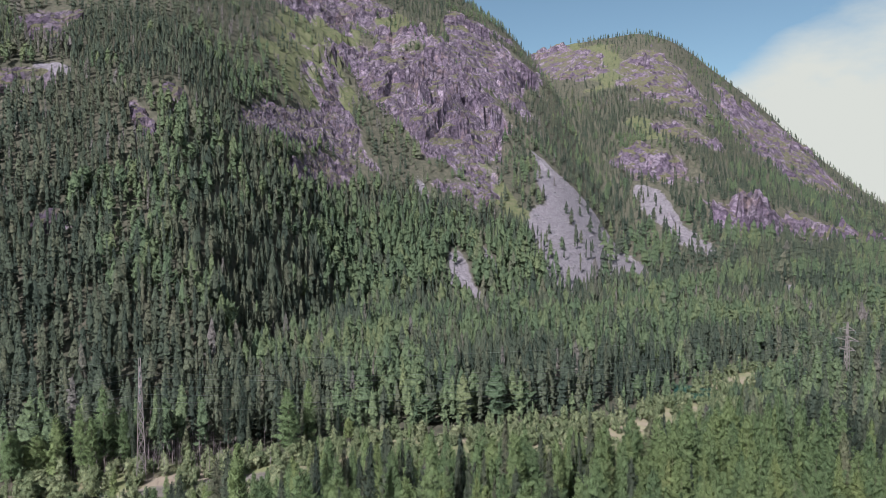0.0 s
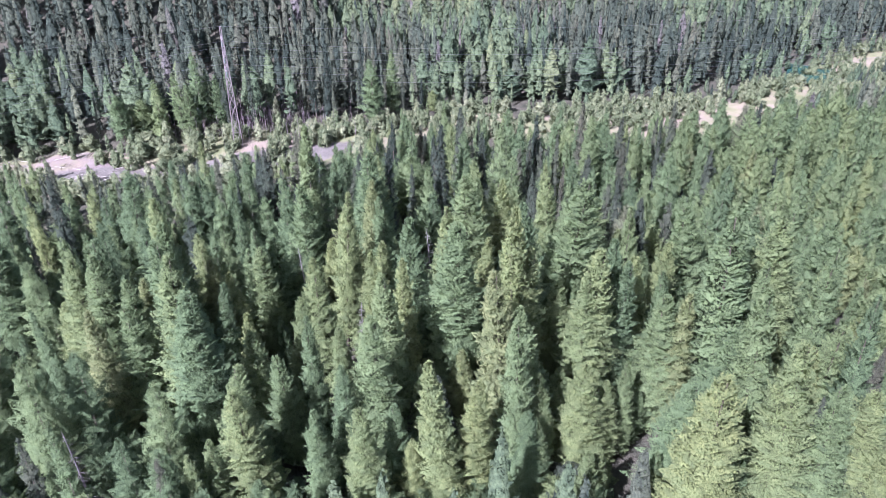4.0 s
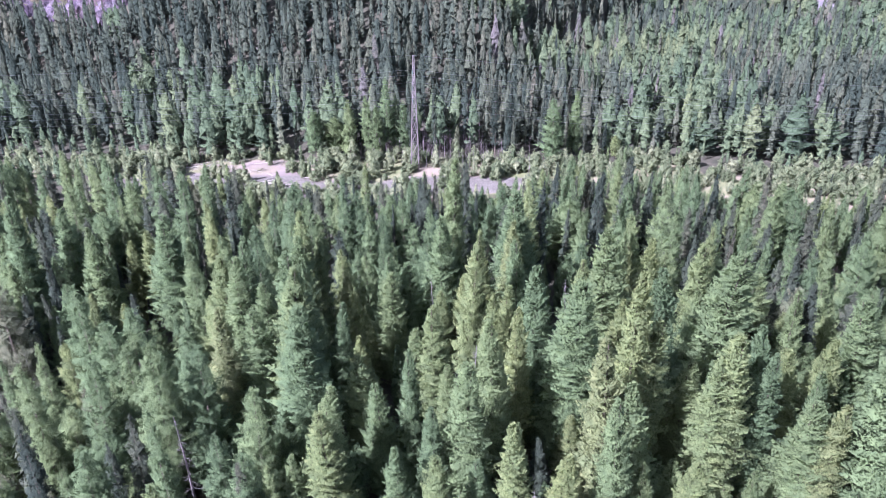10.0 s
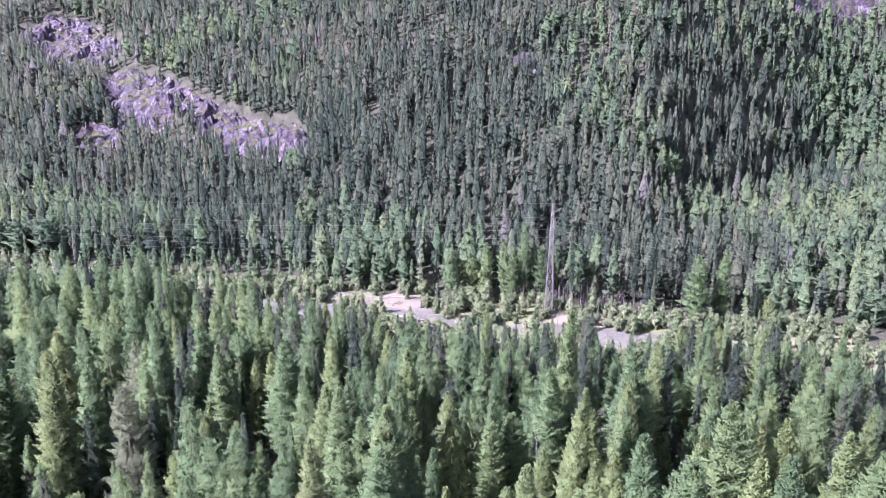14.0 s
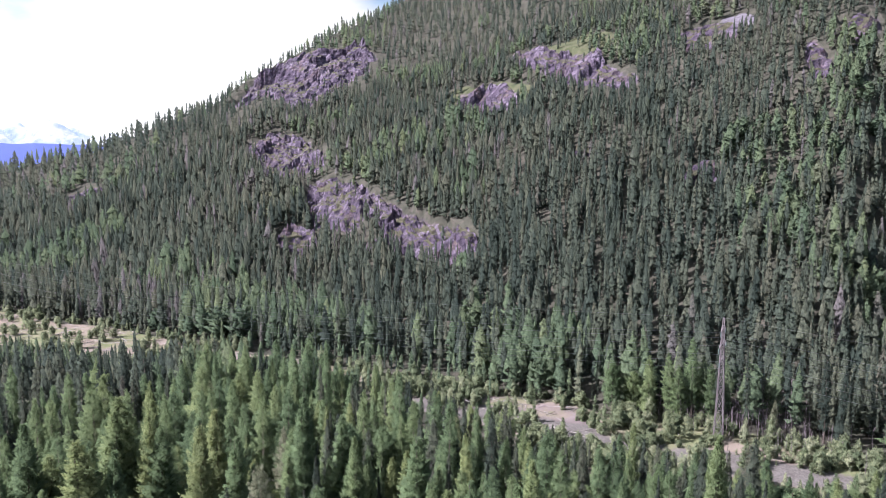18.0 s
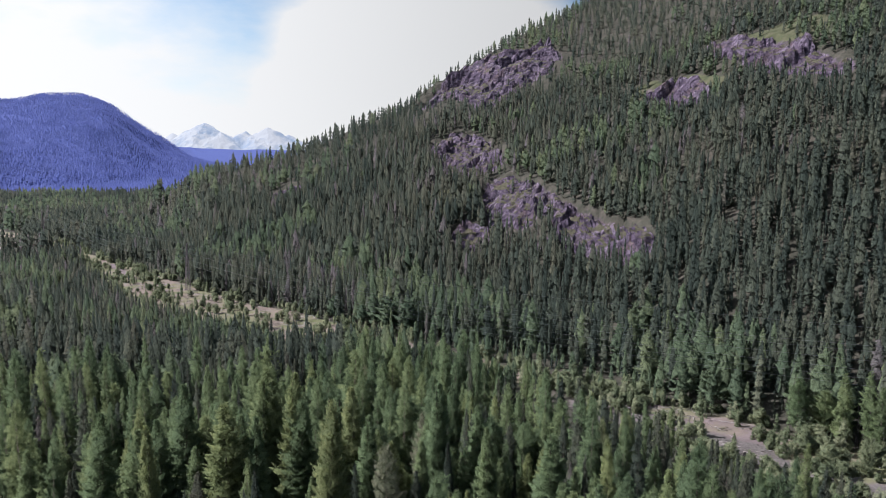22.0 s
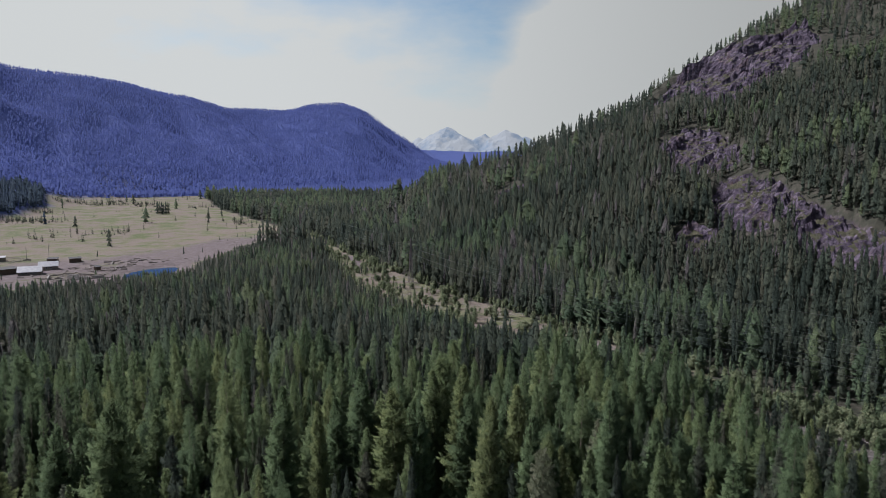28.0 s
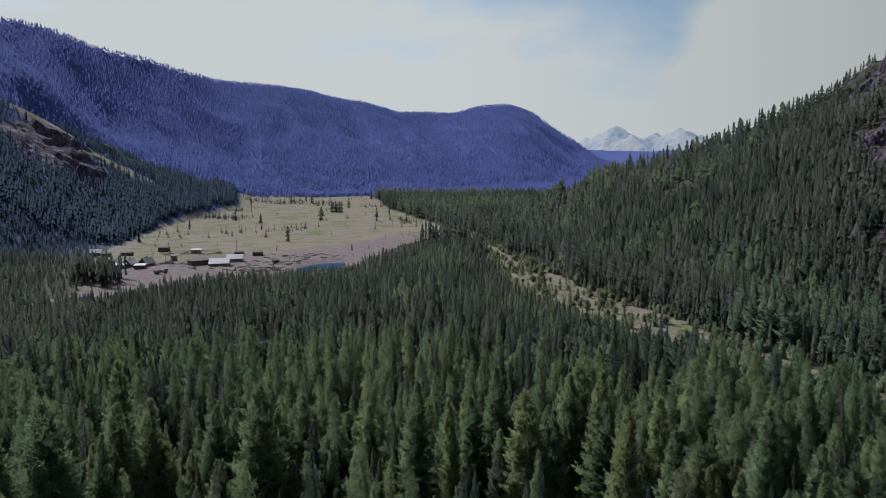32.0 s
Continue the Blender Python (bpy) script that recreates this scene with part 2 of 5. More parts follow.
def mat_bark():
    m = Nodes("bark", 0.95, 0, 0.1)
    n = m.noise(3.0, 5, 0.7)
    m.color(m.ramp(n, (0.3, (0.05, 0.04, 0.035)), (0.7, (0.16, 0.125, 0.1)))).bump(n, 0.05)
    return m.mat


M_BARK = mat_bark()


def mat_ground():
    m = Nodes("ground", 0.95, 0, 0.15)
    n1, n2, n3 = m.noise(0.02, 6, 0.6), m.noise(0.25, 6, 0.65), m.noise(2.5, 4, 0.6)
    floor = m.ramp(n2, (0.3, (0.04, 0.042, 0.028)), (0.55, (0.075, 0.068, 0.05)), (0.75, (0.12, 0.1, 0.08)))
    grass = m.ramp(n2, (0.25, (0.11, 0.123, 0.054)), (0.5, (0.17, 0.172, 0.08)), (0.75, (0.24, 0.216, 0.136)))
    grass = m.mix(m.step(n1, 0.4, 0.65), grass, m.mix(0.5, grass, (0.29, 0.23, 0.18)))
    patch = m.noise(0.055, 6, 0.62)
    grass = m.mix(m.step(patch, 0.44, 0.56), grass, m.mix(0.75, grass, (0.25, 0.186, 0.16)))
    grass = m.mix(m.step(patch, 0.46, 0.36), grass, m.mix(0.6, grass, (0.12, 0.14, 0.06)))
    soil = m.ramp(n2, (0.3, (0.135, 0.104, 0.098)), (0.6, (0.215, 0.168, 0.158)), (0.8, (0.3, 0.246, 0.232)))
    stones = m.cells(0.9, "Color")
    gray = m.t.nodes.new("ShaderNodeRGBToBW")
    m.put(gray.inputs[0], stones)
    scree = m.ramp(m.math("ADD", m.math("MULTIPLY", gray.outputs[0], 0.5), m.math("MULTIPLY", n2, 0.5)), (0.2, (0.09, 0.076, 0.088)), (0.5, (0.145, 0.125, 0.14)), (0.8, (0.21, 0.186, 0.2)))
    rough = m.math("SUBTRACT", m.math("ADD", n2, m.math("MULTIPLY", n3, 0.4)), 0.7)

    def mask(name, soft=0.25):
        return m.step(m.math("ADD", m.attr(name), m.math("MULTIPLY", rough, 0.9)), 0.5 - soft / 2, 0.5 + soft / 2)

    heath = m.ramp(n2, (0.3, (0.055, 0.064, 0.03)), (0.5, (0.088, 0.092, 0.046)), (0.75, (0.13, 0.11, 0.075)))
    col = m.mix(mask("heath"), floor, heath)
    col = m.mix(mask("grass"), col, grass)
    col = m.mix(mask("soil"), col, soil)
    pebbles = m.ramp(m.math("ADD", m.math("MULTIPLY", n3, 0.6), m.math("MULTIPLY", n2, 0.4)), (0.35, (0.085, 0.072, 0.062)), (0.5, (0.135, 0.117, 0.104)), (0.65, (0.2, 0.177, 0.16)))
    col = m.mix(mask("gravel"), col, pebbles)
    col = m.mix(mask("scree"), col, scree)
    col = m.mix(mask("rock"), col, rock_color(m))
    # far ground takes a haze blue painted into its colour
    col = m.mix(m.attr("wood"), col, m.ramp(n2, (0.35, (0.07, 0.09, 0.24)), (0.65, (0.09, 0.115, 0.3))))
    m.color(col).bump(m.math("ADD", n2, m.math("MULTIPLY", n3, 0.5)), 0.8, 0.8)
    return m.mat


M_GROUND = mat_ground()

# ---- the lie of the land ----
# Around one point of the valley, each range is given by bearing: where its foot lies, where its crest lies and how high that is.
HUB = np.array([-15.0, 10.0])


class Range:
    """Rows of bearing, foot distance, crest distance and crest height with its trees."""

    def __init__(self, text, power=1.0, back=0.45, rough=1.0, trees=9.0, gully=0.0):
        rows = np.array([[float(v) for v in line.split()] for line in text.strip().splitlines()])
        self.az, self.foot, self.crest, self.high = rows.T
        fine = np.arange(self.az[0], self.az[-1] + 0.01, 0.25)
        bell = np.exp(-0.5 * (np.arange(-8, 9) * 0.25 / 0.8) ** 2)
        pad = np.pad(np.stack([np.interp(fine, self.az, v) for v in (self.foot, self.crest, self.high)]), ((0, 0), (8, 8)), "edge")
        self.foot, self.crest, self.high = (np.convolve(v, bell / bell.sum(), "valid") for v in pad)
        self.az = fine
        self.high = np.where(self.high > 30, self.high - trees, self.high)
        self.power, self.back, self.rough, self.gully = power, back, rough, gully

    def height(self, az, d):
        foot, crest, high = (np.interp(az, self.az, v, left=v[0], right=v[-1]) for v in (self.foot, self.crest, self.high))
        s = (d - foot) / (crest - foot)
        soft = 0.02
        ramp = np.where(s < 0, soft * np.exp(np.minimum(s, 0) / soft * 1.2) - soft * 0.35, s ** self.power)
        up = high * np.clip(ramp, -0.05, 1.0)
        if self.gully:
            a = np.radians(az) * 1500 + 0.25 * d
            cut = np.abs(smooth_noise(a, d * 0.3, 1 / 330, 15, 3)) + 0.5 * np.abs(smooth_noise(a, d * 0.35, 1 / 120, 16, 3))
            up = up + self.gully * (0.35 - cut) * 4 * np.clip(s, 0, 1) * (1 - np.clip(s, 0, 1))
        down = high - (d - crest) * self.back
        return np.where(s < 1, up, np.maximum(down, -30))


NEAR = Range("""
-20 900 1000 0
8 800 900 0
11 620 760 30
14 430 690 58
18 370 655 68
22 330 625 78
26 300 612 99
30 285 620 122
33 275 632 149
37 270 662 174
42 245 720 221
47 225 790 269
57 182 880 355
70 175 950 442
80 180 1000 503
88 270 1080 505
94 370 1150 511
103 390 1150 454
106 395 1120 407
109.5 400 1080 337
113 405 900 200
116.4 420 700 62
121 440 520 5
126 450 520 -5
""", trees=11.0)
FAR_RIGHT = Range("""
104 700 1600 430
110.4 620 1600 446
113 600 1600 467
118.6 540 1600 484
121 520 1600 469
123.6 500 1600 407
126.4 480 1600 332
129.5 450 1600 243
132.5 430 1600 165
135.5 420 1600 90
141 420 1600 60
150 420 1500 110
170 500 1500 260
""", trees=0.0)
LEFT = Range("""
-110 450 1450 250
-75 500 1500 320
-45 800 1500 365
-32 900 1500 358
-28 950 1560 345
-24.8 1000 1650 317
-21 1050 1750 297
-16.9 1100 1900 281
-10.5 1200 2100 287
-6 1250 2300 270
-2.4 1300 2450 246
0.8 1350 2550 262
3 1380 2580 292
5.2 1400 2600 316
8 1500 2650 297
10.8 1600 2700 202
12.6 1700 2700 126
15 1800 2700 60
18 1900 2700 0
""", trees=22.0, gully=85.0)
SPUR = Range("""
-75 420 1000 240
-45 480 1000 205
-32 560 1000 160
-28 600 1000 124
-25 640 1000 90
-20 750 1000 52
-16 900 1050 15
-13 950 1100 0
""")
BEHIND = Range("""
165 500 1500 260
200 550 1500 280
250 450 1450 250
290 450 1450 250
""")
DISTANT = Range("""
-30 3000 4200 20
0 3000 4200 150
8 3000 4200 205
12 3000 4200 212
18 3000 4200 205
25 3000 4200 205
60 3000 4200 180
""")


def smooth_noise(x, y, scale, seed=0, octaves=4, gain=0.5):
    """Value noise on a lattice, with numpy, from -1 to 1."""
    out, amp, total = np.zeros_like(x, dtype=float), 1.0, 0.0
    for o in range(octaves):
        f = scale * 2 ** o
        u, v = x * f + 17.3 * o + seed * 7.1, y * f - 9.7 * o + seed * 3.3
        i, j = np.floor(u), np.floor(v)
        a, b = u - i, v - j
        a, b = a * a * (3 - 2 * a), b * b * (3 - 2 * b)

        def corner(p, q):
            s = np.sin(p * 127.1 + q * 311.7 + seed * 74.7 + o * 13.1) * 43758.5453
            return s - np.floor(s)

        val = (corner(i, j) * (1 - a) + corner(i + 1, j) * a) * (1 - b) + (corner(i, j + 1) * (1 - a) + corner(i + 1, j + 1) * a) * b
        out += amp * (2 * val - 1)
        total += amp
        amp *= gain
    return out / total


def bearing(x, y):
    dx, dy = x - HUB[0], y - HUB[1]
    az = np.degrees(np.arctan2(dx, dy))
    return np.where(az < -130, az + 360, az), np.hypot(dx, dy)


def lie(x, y):
    """The height of the ground."""
    x, y = np.asarray(x, float), np.asarray(y, float)
    az, d = bearing(x, y)
    floor = 0.032 * np.maximum(0, d - 560) * np.clip((35 - np.abs(az)) / 15, 0, 1) * (d < 2500) + 0.0
    floor = np.minimum(floor, 40) + 0.8 * smooth_noise(x, y, 1 / 60, 3)
    z = floor
    for r in (NEAR, FAR_RIGHT, LEFT, SPUR, BEHIND, DISTANT):
        lo, hi = r.az[0], r.az[-1]
        fade = np.clip((az - lo) / 4 + 1, 0, 1) * np.clip((hi - az) / 4 + 1, 0, 1)
        up = r.height(az, d) * fade
        up = up + np.clip(up / 60, 0, 1) * (9 * smooth_noise(x, y, 1 / 150, 5, 4) + 2.0 * smooth_noise(x, y, 1 / 28, 6, 3)) * r.rough
        z = np.maximum(z, floor + np.maximum(up, -20))
    return z


def strokes(x, y, rows, ragged=0.75):
    """1 inside any of the slanting ellipses (centre, half axis, half axis), 0 outside, with ragged rims."""
    out = np.zeros_like(x, dtype=float)
    wob = ragged * smooth_noise(x, y, 1 / 38, 12, 5, 0.62)
    for cx, cy, ax, ay, bx, by in rows:
        det = ax * by - ay * bx
        u, v = ((x - cx) * by - (y - cy) * bx) / det, (-(x - cx) * ay + (y - cy) * ax) / det
        out = np.maximum(out, np.clip((1.15 - np.hypot(u, v) + wob) / 0.4, 0, 1))
    return out


# bare places on the slopes: centre, half axis, half axis
CRAGS = [
    (668, -85, -10, -45, -100, 8), (525, 4, 63, -40, -31, 1), (633, -164, -58, -7, 54, -45), (484, -12, 34, -25, -21, 1),
    (846, -239, -83, -30, 138, -73), (845, -49, 80, -80, -53, 4), (462, 170, 10, -17, -32, -9), (374, 83, 6, -10, -16, -2),
    (690, -120, -40, -95, -150, 30), (600, -60, 40, -60, -60, 0),
    (251, 110, 1, -6, -4, -1), (256, 162, 1, -7, -5, -3), (376, 157, 7, -15, -18, -7), (444, 7, 35, -17, -20, -1),
]
CLIFFS = [
    (337, 470, 40, -31, -26, -43), (342, 227, -28, -66, -17, -11), (309, 258, -4, -26, -12, -10), (217, 294, -20, -54, 17, 7),
    (204, 222, -13, -56, -16, -19), (244, 370, -3, -50, 27, 27), (184, 277, 5, -9, -6, -9), (163, 494, 12, -12, -8, -20),
    (472, 25, 50, -26, -24, -2), (342, 92, -6, -9, -19, -6), (191, 190, -7, -26, -6, -10),
]
FAR_CRAGS = [
    (1312, -547, -118, -31, -130, 55), (1030, -612, -61, -56, -180, 84), (979, -793, -90, -61, 183, -164), (688, -409, -38, -34, -48, 28),
    (557, -462, 7, -111, -50, 34), (790, -503, -27, -34, -30, 19), (-437, 785, 66, -8, -40, 89), 
]
SCREES = [(383, 147, 7, -10, -17, -5), (602, -346, -55, 6, 6, -13), (421, -113, -19, -2, 3, -7)]
SCREE_RINGS = [
    [(620, -222), (587, -247), (578, -273), (543, -284), (392, -236), (437, -224), (378, -173), (381, -154), (421, -150), (481, -163), (535, -201), (573, -205)],
    [(432, -88), (430, -98), (400, -99), (375, -103), (375, -85), (399, -80)],
    [(662, -353), (583, -349), (503, -334), (445, -322), (498, -314), (595, -332)],
    [(392, -319), (376, -331), (343, -320), (357, -303)],
    [(545, -82), (518, -90), (482, -90), (511, -79)],
]
HEATHS = [
    (645, -11, -60, -29, 79, -36), (852, -113, -10, -42, -80, 12), (636, -119, -34, -10, 17, -18), (1260, -573, -188, -9, -155, 71),
    (798, -450, -55, -2, -38, 21), (198, 329, 11, -8, -8, -17), (314, 263, -5, -38, -12, -10), (-411, 924, 71, 6, -12, 40),
    (531, -156, -54, -13, 11, -10), (770, -30, 150, -60, 35, 28), (367, 239, 10, -18, -21, -13), 
]
LAWNS = [(-404, 846, 60, 8, -9, 27), (-500, 868, 48, -16, 8, 26)]
COPSES = [(-181, 362, 16, 7, -6, 12), (-209, 573, 2, 0, 0, 2), (-168, 345, 8, 2, -2, 5), (-128, 860, 9, 0, -1, 9)]
# trees standing between the crags
WEDGE = [(655, -50), (600, -86), (540, -102), (490, -62), (560, -45), (620, -34)]
# the valley's open meadow, round
MEADOW = [(-172, 322), (-228, 440), (-262, 560), (-285, 736), (-275, 934), (-330, 1120), (-120, 1200), (-85, 980), (-45, 830), (-5, 720),
          (20, 655), (-30, 560), (-46, 470), (-58, 398), (-92, 384), (-122, 380), (-150, 340), (-158, 312)]
# how far the clearing reaches to the near side of the line
WIDE_Y, WIDE = [-160, -60, 0, 25, 60, 100, 130, 175, 200, 330, 420, 520, 640], [6, 8, 10, 20, 28, 21, 9, 9, 27, 32, 20, 9, 5]
LINE_Y, LINE_X = [-400, -156, 55, 345, 650], [190, 153, 131, 62, 18]


def line_x(y):
    """The power line's course."""
    return np.interp(y, LINE_Y, LINE_X)


def inside(x, y, ring, soft):
    """About 1 inside a closed ring of corners and 0 outside, over soft metres."""
    hit, near = np.zeros(x.shape, bool), np.full(x.shape, 1e9)
    for (x0, y0), (x1, y1) in zip(ring, ring[1:] + ring[:1]):
        cross = (y0 > y) != (y1 > y)
        hit ^= cross & (x < (x1 - x0) * (y - y0) / (y1 - y0 + 1e-9) + x0)
        t = np.clip(((x - x0) * (x1 - x0) + (y - y0) * (y1 - y0)) / ((x1 - x0) ** 2 + (y1 - y0) ** 2), 0, 1)
        near = np.minimum(near, np.hypot(x - x0 - t * (x1 - x0), y - y0 - t * (y1 - y0)))
    return np.clip(0.5 + np.where(hit, near, -near) / soft, 0, 1)


def along(x, y, line, wide, soft):
    """About 1 within wide metres of a line of points."""
    near = np.full(x.shape, 1e9)
    for (x0, y0), (x1, y1) in zip(line, line[1:]):
        t = np.clip(((x - x0) * (x1 - x0) + (y - y0) * (y1 - y0)) / ((x1 - x0) ** 2 + (y1 - y0) ** 2), 0, 1)
        near = np.minimum(near, np.hypot(x - x0 - t * (x1 - x0), y - y0 - t * (y1 - y0)))
    return np.clip(0.5 + (wide - near) / soft, 0, 1)


GRAVEL = [(104, 118), (110, 96), (113, 80), (115, 60), (120, 40), (126, 26)]
GLADE = [(144, -6), (130, -18), (124, -32), (126, -46), (131, -64), (148, -89), (165, -109), (176, -126), (197, -160)]
TRACK = [(-192, 282), (-170, 318), (-160, 350), (-168, 400), (-150, 440), (-120, 470), (-80, 520)]
FAR_ROAD = [(45, 408), (46, 440), (44, 470)]
LAKE = [(-74, 402), (-90, 410), (-92, 430), (-82, 452), (-66, 462), (-58, 445), (-62, 420)]
POND = [(163, -112), (170, -119), (178, -123), (184, -114), (171, -106)]


def covers(x, y):
    """What lies on the ground: a dict of masks."""
    wob = 7 * smooth_noise(x, y, 1 / 25, 21, 3)
    meadow = inside(x + wob, y + wob, MEADOW, 12)
    off = x - line_x(y) + wob * 0.6
    wide = np.interp(y, WIDE_Y, WIDE)
    cut = np.clip((8 - off) / 4, 0, 1) * np.clip((off + wide) / 4, 0, 1) * (y > -170) * (y < 650)
    glade = along(x + wob, y, GLADE, 6.8, 6)
    gravel = along(x + 0.7 * wob, y, GRAVEL, 5.6, 4)
    dirt = cut * np.clip((y - 60) / 30, 0, 1) * np.interp(y, [180, 290], [0.95, 0.4]) * (0.55 + 0.5 * smooth_noise(x, y, 1 / 12, 31, 3))
    village = meadow * np.clip((600 + 1.1 * (x + 100) - y) / 90, 0, 1) * (0.75 + 0.5 * smooth_noise(x, y, 1 / 35, 33, 3))
    rock = np.maximum(np.maximum(strokes(x, y, CRAGS), strokes(x, y, CLIFFS)), strokes(x, y, FAR_CRAGS))
    scree = np.maximum.reduce([strokes(x, y, SCREES, 0.45)] + [inside(x + wob, y + wob, ring, 9) for ring in SCREE_RINGS])
    heath = strokes(x, y, HEATHS)
    soil = np.maximum.reduce([gravel, 0.9 * dirt, village, along(x, y, TRACK, 3.5, 2), along(x, y, FAR_ROAD, 2.5, 2)])
    bare = np.maximum(rock, heath)
    rock = np.clip(bare * 1.6, 0, 1) * np.clip(rock * 1.1 + 0.85 * smooth_noise(x, y, 1 / 26, 35, 5, 0.6), 0, 1)
    grass = np.maximum.reduce([meadow, cut * 0.9, glade, strokes(x, y, LAWNS)])
    return {"gravel": gravel, "grass": grass, "soil": soil, "scree": scree * (1 - 0.7 * rock), "rock": rock * (1 - inside(x + wob, y + wob, WEDGE, 10)), "cut": cut, "meadow": meadow, "glade": glade, "heath": heath}


def facets(x, y, size, seed, tilt=1.6):
    """Broken blocks: cells that each lie in a plane of their own."""
    u, v = x / size, y / size
    i, j = np.floor(u), np.floor(v)
    best, out = np.full(np.shape(x), 1e9), np.zeros(np.shape(x))

    def chance(p, q, k):
        h = np.sin(p * 127.1 + q * 311.7 + seed * 53.9 + k * 71.3) * 43758.5453
        return h - np.floor(h)

    for di in (-1, 0, 1):
        for dj in (-1, 0, 1):
            p, q = i + di, j + dj
            cx, cy = u - p - chance(p, q, 1), v - q - chance(p, q, 2)
            d = np.hypot(cx, cy)
            own = 0.32 * (chance(p, q, 3) - 0.5) + tilt * (cx * (chance(p, q, 4) - 0.5) + cy * (chance(p, q, 5) - 0.5))
            out = np.where(d < best, own, out)
            best = np.minimum(best, d)
    return size * out


def crag(x, y, rock, z):
    """How far bare rock stands out of the slope: buttresses down the fall line, blocks, ledges and clefts."""
    az, d = bearing(x, y)
    s = np.radians(az) * 520 + 14 * smooth_noise(x, y, 1 / 40, 44, 3)
    far = np.clip((d - 560) / 90, 0, 1)
    px, py = x + 6 * smooth_noise(x, y, 1 / 20, 48, 3), y + 6 * smooth_noise(x, y, 1 / 20, 49, 3)
    great = 1 - 2 * np.abs(smooth_noise(s, d * 0.6, 1 / 95, 45, 3, 0.5))
    g = z / 18 + 0.6 * smooth_noise(x, y, 1 / 50, 43, 4)
    f = g - np.floor(g)
    ledge = np.clip((f - 0.4) / 0.2, 0, 1) - f
    coarse = 0.7 * facets(px, py, 90, 1) + 0.65 * facets(px, py, 38, 2) + 0.5 * facets(x, y, 17, 3)
    fine = 0.4 * facets(px, py, 17, 4) + 0.45 * facets(px, py, 7.5, 5) + 0.5 * facets(x, y, 3.8, 6)
    return np.where(az < 0, 0.4, np.interp(d, [800, 950], [1.0, 0.4])) * rock * (far * (coarse + 15 * (great - 0.6) + 8 * ledge) + (1 - far) * (fine + 1.5 * (great - 0.6) + 2.2 * ledge))


def land(x, y):
    x, y = np.asarray(x, float), np.asarray(y, float)
    z = lie(x, y)
    c = covers(x, y)
    water = np.maximum(inside(x, y, LAKE, 8), inside(x, y, POND, 5))
    return z + crag(x, y, c["rock"], z) - 1.8 * water


def mesh_from(name, verts, faces, mats, attrs=(), smooth=False, index=None, normals=None):
    """A mesh out of numpy arrays; faces all have the same count of corners."""
    me = bpy.data.meshes.new(name)
    n, k = faces.shape
    me.vertices.add(len(verts))
    me.vertices.foreach_set("co", np.ascontiguousarray(verts, np.float32).ravel())
    me.loops.add(n * k)
    me.loops.foreach_set("vertex_index", np.ascontiguousarray(faces, np.int32).ravel())
    me.polygons.add(n)
    me.polygons.foreach_set("loop_start", np.arange(0, n * k, k, dtype=np.int32))
    for m in mats:
        me.materials.append(m)
    if index is not None:
        me.polygons.foreach_set("material_index", np.ascontiguousarray(index, np.int32))
    me.update(calc_edges=True)
    for key, values in attrs:
        a = me.attributes.new(key, "FLOAT", "POINT")
        a.data.foreach_set("value", np.ascontiguousarray(values, np.float32))
    me.polygons.foreach_set("use_smooth", np.full(n, smooth))
    if normals is not None:
        a = me.attributes.new("custom_normal", "FLOAT_VECTOR", "POINT")
        a.data.foreach_set("vector", np.ascontiguousarray(normals, np.float32).ravel())
    return me


# ---- the ground: one sheet to the horizon ----
def build_ground():
    turn = np.radians(np.concatenate([np.arange(-40, 140, 0.5), np.arange(140, 320, 2.0)]))
    far = np.concatenate([[0.5], np.arange(6, 150, 6), np.arange(150, 1100, 7), np.arange(1100, 2750, 28), np.arange(2750, 4850, 100)])
    tt, dd = np.meshgrid(turn, far)
    x, y = HUB[0] + dd * np.sin(tt), HUB[1] + dd * np.cos(tt)
    c = covers(x, y)
    z = land(x, y) - 5.0 * np.clip(c["rock"] * 1.5 - 0.6, 0, 1)
    # mask for the painted haze blue, rising with distance
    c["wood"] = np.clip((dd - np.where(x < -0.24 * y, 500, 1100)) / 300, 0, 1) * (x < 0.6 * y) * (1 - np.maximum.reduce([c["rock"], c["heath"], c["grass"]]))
    nr, nt = x.shape
    i, j = np.meshgrid(np.arange(nr - 1), np.arange(nt), indexing="ij")
    k = (j + 1) % nt
    faces = np.stack([i * nt + j, i * nt + k, (i + 1) * nt + k, (i + 1) * nt + j], -1).reshape(-1, 4)[:, ::-1]
    verts = np.stack([x, y, z], -1).reshape(-1, 3)
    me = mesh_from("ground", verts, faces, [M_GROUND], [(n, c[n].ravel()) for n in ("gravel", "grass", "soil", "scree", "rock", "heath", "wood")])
    tagged(new("ground", me), "valley floor and mountain slopes with rock, scree and meadow", "ground", kind="structure")


build_ground()


# ---- trees ----
def rnd(seed):
    return np.random.RandomState(seed)


